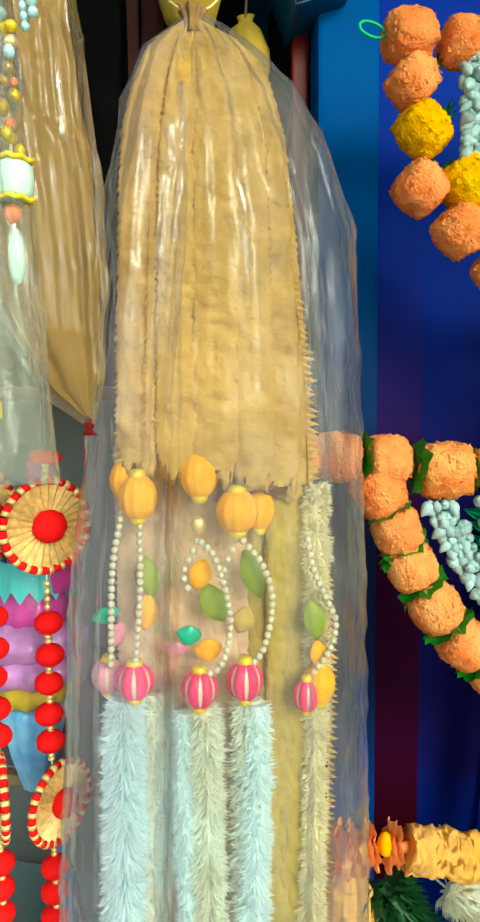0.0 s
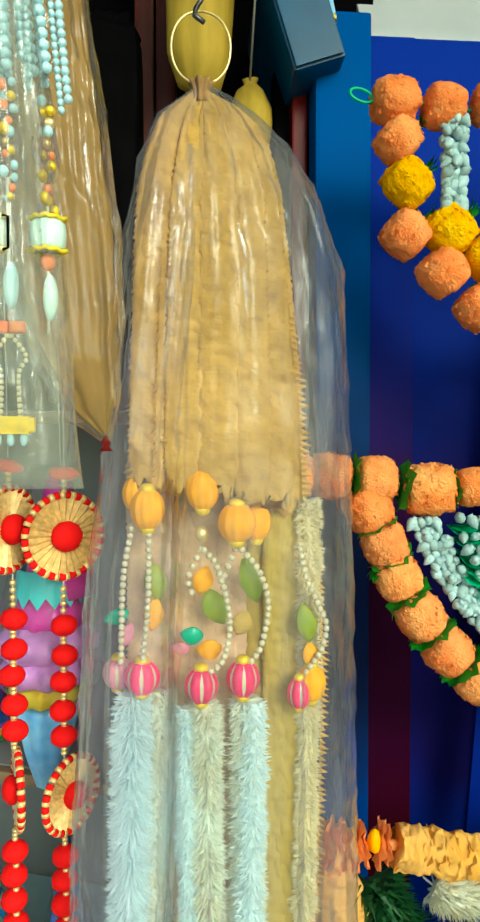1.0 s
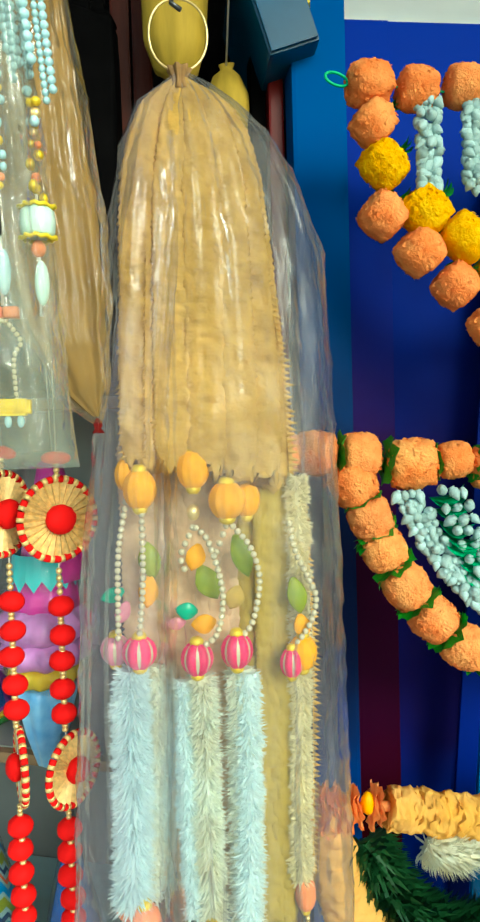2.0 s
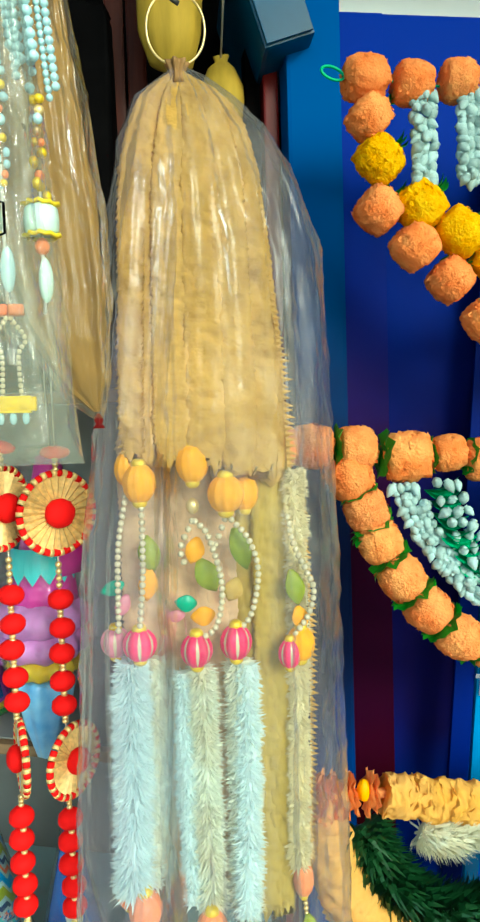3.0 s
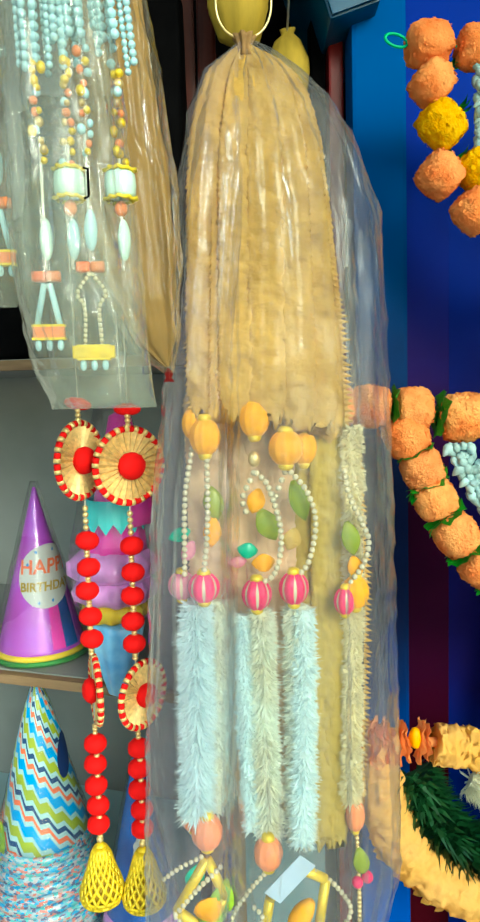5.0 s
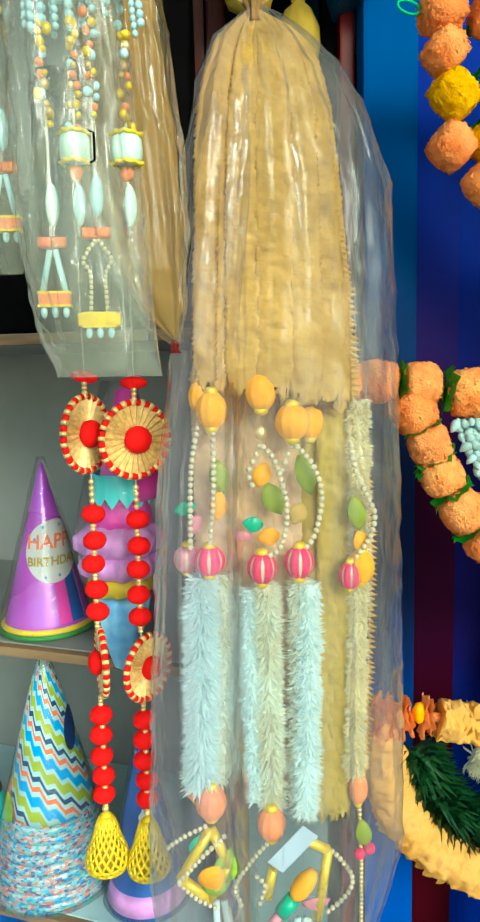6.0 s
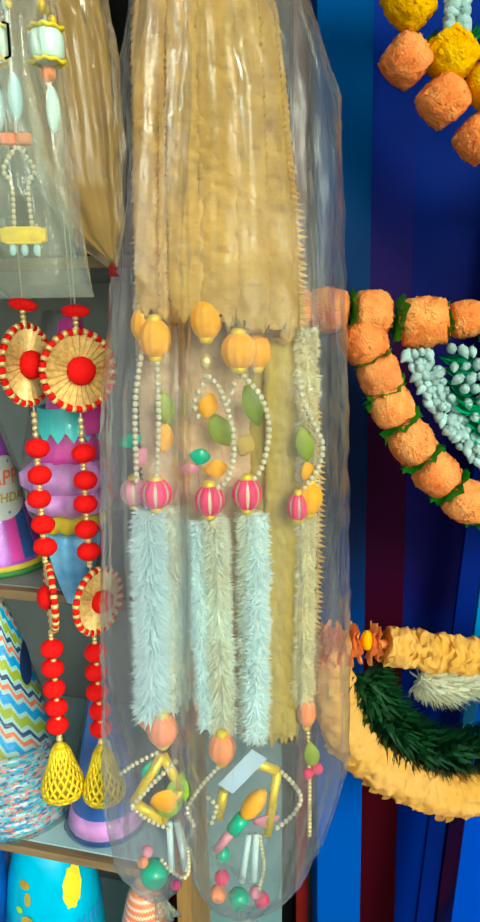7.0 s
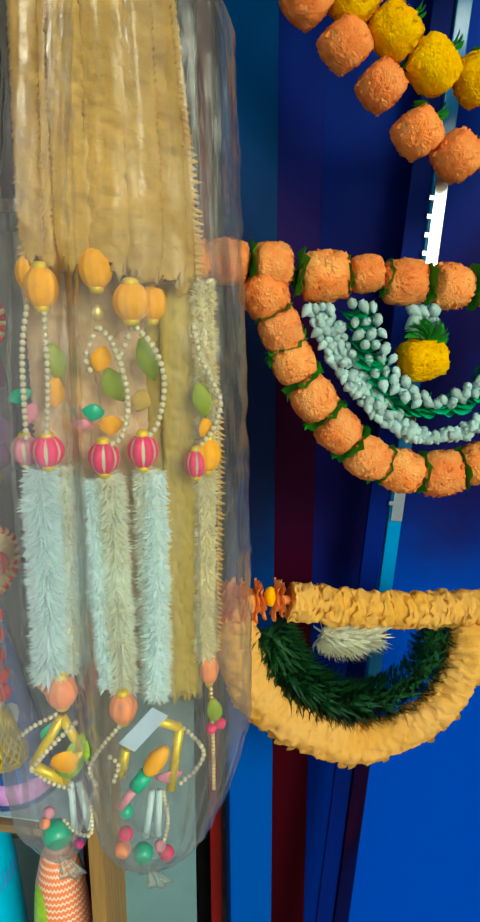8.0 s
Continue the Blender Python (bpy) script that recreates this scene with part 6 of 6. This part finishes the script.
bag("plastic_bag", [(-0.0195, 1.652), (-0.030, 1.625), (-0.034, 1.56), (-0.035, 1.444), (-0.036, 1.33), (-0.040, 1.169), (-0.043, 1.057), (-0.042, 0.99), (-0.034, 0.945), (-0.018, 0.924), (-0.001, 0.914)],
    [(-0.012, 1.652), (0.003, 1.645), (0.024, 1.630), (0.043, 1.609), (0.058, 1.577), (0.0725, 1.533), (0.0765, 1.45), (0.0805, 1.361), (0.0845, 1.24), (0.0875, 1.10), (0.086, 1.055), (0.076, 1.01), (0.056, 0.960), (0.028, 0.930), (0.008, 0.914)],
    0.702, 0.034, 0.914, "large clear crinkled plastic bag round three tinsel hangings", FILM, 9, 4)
bm = bmesh.new()
lathe(bm, [(0.0055, -0.007), (0.0042, -0.002), (0.0045, 0.001), (0.0060, 0.004), (0.0072, 0.0065)], 42, (K.x, 0.70, 1.648), 1, 7, 0.22)
neck_parent = next(o for o in scene.objects if o.name == "plastic_bag")
part("tied_neck", bm, TIE, neck_parent, "gathered brown neck")

for k, (x, z) in enumerate(((-0.0675, 0.9375), (0.0035, 0.9155))):
    owner = [o for o in scene.objects if o.name in ("plastic_bag", "plastic_bag.001")][k]
    bm = bmesh.new()
    lathe(bm, [(0.0035, 0.0), (0.0042, -0.004), (0.006, -0.010), (0.0085, -0.017), (0.0095, -0.020)], 30, (x, 0.70, z), 0.5, 5, 0.3)
    for v in bm.verts:
        v.co.x += (z - v.co.z) * 0.35
    part("corner_tail", bm, FILM_MILK, owner, "twisted film corner")

# second bag, with white bead tassels, a third bag at its side, and the tan cloth bag behind
b2 = bag("plastic_bag", [(-0.1315, 1.862), (-0.134, 1.80), (-0.136, 1.70), (-0.1385, 1.589), (-0.1395, 1.50), (-0.1375, 1.465), (-0.1325, 1.4385), (-0.1245, 1.416), (-0.124, 1.4125)],
    [(-0.1275, 1.862), (-0.112, 1.80), (-0.0965, 1.703), (-0.0868, 1.589), (-0.0822, 1.527), (-0.0785, 1.483), (-0.0745, 1.440), (-0.0725, 1.418), (-0.0720, 1.4125)],
    0.559, 0.018, 1.4125, "clear plastic bag round white bead tassels", FILM_MILK, 8, 7, flat_bottom=True)
part("tie", tube(bmesh.new(), [(-0.1295, 0.560, 1.857), (-0.1295, 0.63, 1.91), (-0.1295, 0.70, 1.952)], 0.0012, 6), THREAD, b2)
part("black_clip", tube(bmesh.new(), [(-0.1000, 0.5395, 1.5215), (-0.0978, 0.5395, 1.5210), (-0.0978, 0.5395, 1.5090), (-0.1000, 0.5395, 1.5080)], 0.0006, 6), BLACK, b2, "small black wire clip")
b3 = bag("plastic_bag", [(-0.160, 1.862), (-0.166, 1.78), (-0.172, 1.65), (-0.174, 1.55), (-0.170, 1.49), (-0.160, 1.466), (-0.159, 1.463)],
    [(-0.156, 1.862), (-0.148, 1.78), (-0.1435, 1.65), (-0.1415, 1.55), (-0.1405, 1.49), (-0.1395, 1.466), (-0.1395, 1.463)],
    0.563, 0.016, 1.463, "clear plastic bag round a coral and gold tassel", FILM_MILK, 8, 27, flat_bottom=True)
part("tie", tube(bmesh.new(), [(-0.158, 0.563, 1.857), (-0.158, 0.63, 1.91), (-0.158, 0.70, 1.952)], 0.0012, 6), THREAD, b3)
tan_bag = bag("cloth_bag", [(-0.1057, 1.9027), (-0.1142, 1.7797), (-0.1275, 1.6377), (-0.1256, 1.543), (-0.1123, 1.4863), (-0.0896, 1.4484), (-0.074, 1.4351)],
    [(-0.1019, 1.9027), (-0.0905, 1.7797), (-0.0815, 1.6566), (-0.0730, 1.5904), (-0.0670, 1.5383), (-0.0650, 1.5023), (-0.0665, 1.456), (-0.0705, 1.4351)],
    0.640, 0.014, 1.4351, "tan cloth bundle with deep folds under clear film", TAN, 3, 12, deep=0.5)
part("tie", tube(bmesh.new(), [(-0.1038, 0.640, 1.898), (-0.1038, 0.70, 1.952)], 0.0012, 6), THREAD, tan_bag)
amber = bag("plastic_bag", [(-0.1067, 1.9027), (-0.1170, 1.7797), (-0.1303, 1.6377), (-0.1284, 1.543), (-0.1151, 1.4815), (-0.0914, 1.4436), (-0.0745, 1.4313)],
    [(-0.1010, 1.9027), (-0.0877, 1.7797), (-0.0787, 1.6566), (-0.0702, 1.5904), (-0.0642, 1.5383), (-0.0624, 1.5023), (-0.0640, 1.454), (-0.0690, 1.4313)],
    0.640, 0.019, 1.4313, "clear plastic bag round a tan cloth bundle", FILM_GOLD, 9, 15)

part("bottom_knot", lathe(bmesh.new(), [(0.0006, 0.003), (0.0018, 0.001), (0.0024, -0.001), (0.0015, -0.003), (0.0034, -0.0055)], 18, (-0.0715, 0.640, 1.4313), 1, 5, 0.2), MAROON, amber, "small dark red knot")


TASSEL = 0.88


def tassel(x, y, z_drum, drum, low, label, seed, x_top=-0.1295):
    rnd = random.Random(seed)
    o = thing("bead_tassel", (x, y, z_drum), label, "bead tassel", "white bead tassels in the bag")
    o.matrix_basis = pose(x, y, z_drum) @ Matrix.Scale(TASSEL, 4)
    zt = (1.858 - z_drum) / TASSEL
    back = -(x - x_top) / TASSEL
    for k, (dx, dy) in enumerate(((0, 0), (-0.0065, 0.003), (0.006, 0.004), (-0.002, 0.006), (0.0095, 0.002), (-0.0095, 0.005))):
        r = 0.0027 if k < 2 else rnd.uniform(0.0019, 0.0024)
        part("crystal_chain", pearls([(dx, dy, 0.058 + rnd.uniform(0, 0.02)), (dx + 0.3 * back, dy, 0.2), (back * 0.9 + 0.4 * dx, dy, zt)], r, 6), CRYSTAL, o, "string of clear white beads")
    # loose clusters of gold, peach and pale beads
    for k in range(11):
        z = 0.011 + 0.0051 * k
        for q in range(1 + (k + seed) % 2):
            nm, m = (("gold_bead", GOLD_CAP), ("pale_bead", CRYSTAL), ("gold_bead", GOLD), ("peach_bead", PEACH), ("gold_bead", GOLD_CAP))[rnd.randrange(5)]
            r = rnd.uniform(0.0016, 0.0026)
            part(nm, ball(bmesh.new(), (rnd.uniform(-0.0032, 0.0032), -0.002 * q, z + rnd.uniform(-0.001, 0.001)), r, r * rnd.uniform(0.9, 1.3), 10, 6), m, o)
    if drum:
        bm = bmesh.new()
        lathe(bm, [(0.0068, -0.0068), (0.0079, -0.0052), (0.0083, 0.0), (0.0078, 0.0052), (0.0066, 0.0068)], 28, (0, 0, 0), 1, 12, 0.04)
        dr = part("drum", bm, MINT, o, "pale mint ribbed drum bead")
        for z in (-0.0075, 0.0075):
            rim_pts = [((0.0074 + 0.0012 * math.cos(6 * math.pi * k / 10)) * math.cos(2 * math.pi * k / 20), 0.0076 * math.sin(2 * math.pi * k / 20), z + 0.0006 * math.sin(2.6 * k)) for k in range(21)]
            part("drum_rim", tube(bmesh.new(), rim_pts, 0.0011, 6), YELLOW_FLAT, dr, "yellow rim")
        part("peach_bead", ball(bmesh.new(), (0, 0, -0.0125), 0.0036, 0.0042, 12, 8), PEACH, o)
    part("spindle", ball(bmesh.new(), (0.001, 0, -0.029), 0.0036, 0.011, 14, 8), CRYSTAL if seed % 2 else MINT, o, "long clear bead")
    part("thread", tube(bmesh.new(), [(0, 0, 0.02), (0, 0, -0.02), (0, 0, -0.045)], 0.0008, 6), THREAD, o)
    if low:
        part("coral_bead", boxes(((-0.0075, -0.003, -0.051), (-0.0002, 0.003, -0.0455)), bevel=0.0015), ORANGE_FLAT, o)
        part("coral_bead", boxes(((0.0002, -0.003, -0.051), (0.0075, 0.003, -0.0455)), bevel=0.0015), PEACH, o)
        if low == 1:
            for q in (-1, 1):
                part("white_tube", bar_between((0.0015 * q, 0, -0.052), (0.0062 * q, 0, -0.074), 0.0017), CRYSTAL, o)
        else:
            for q in (-1, 1):
                part("pearl_chain", pearls([(0.001 * q, 0, -0.052), (0.0075 * q, 0, -0.062), (0.004 * q, 0, -0.070), (0.0045 * q, 0, -0.090)], 0.0013), PEARL, o)
        zb = -0.074 if low == 1 else -0.090
        bar_part = part("end_bar", boxes(((-0.0085 - 0.003 * (low == 2), -0.002, zb - 0.007), (0.0085 + 0.003 * (low == 2), 0.002, zb)), bevel=0.001), PEACH if low == 1 else GOLD_CAP, o, "orange and gold end bar")
        for z in (zb - 0.0072, zb - 0.0002):
            part("gold_edge", boxes(((-0.0088, -0.0025, z - 0.0006), (0.0088, 0.0024, z + 0.0006))), YELLOW_FLAT, bar_part, smooth=False)
        for q in (-1, 0, 1):
            part("end_bead", ball(bmesh.new(), (0.006 * q, 0, zb - 0.0105), 0.0019, 0.0032, 8, 6), CRYSTAL, o)
    return o


tassel(-0.1092, 0.5540, 1.5186, True, 0, "mint drum-bead tassel with gold and peach beads", 1)
tassel(-0.0855, 0.5556, 1.5183, True, 0, "mint drum-bead tassel with gold and peach beads", 2)
tassel(-0.1210, 0.5494, 1.5177, False, 1, "crystal bead tassel with a coral and gold end bar", 4)
tassel(-0.1003, 0.5503, 1.5220, False, 2, "crystal bead tassel with a gold end bar", 5)
tassel(-0.1455, 0.5600, 1.5545, False, 1, "coral and gold bead tassel with white tubes", 7, -0.158)
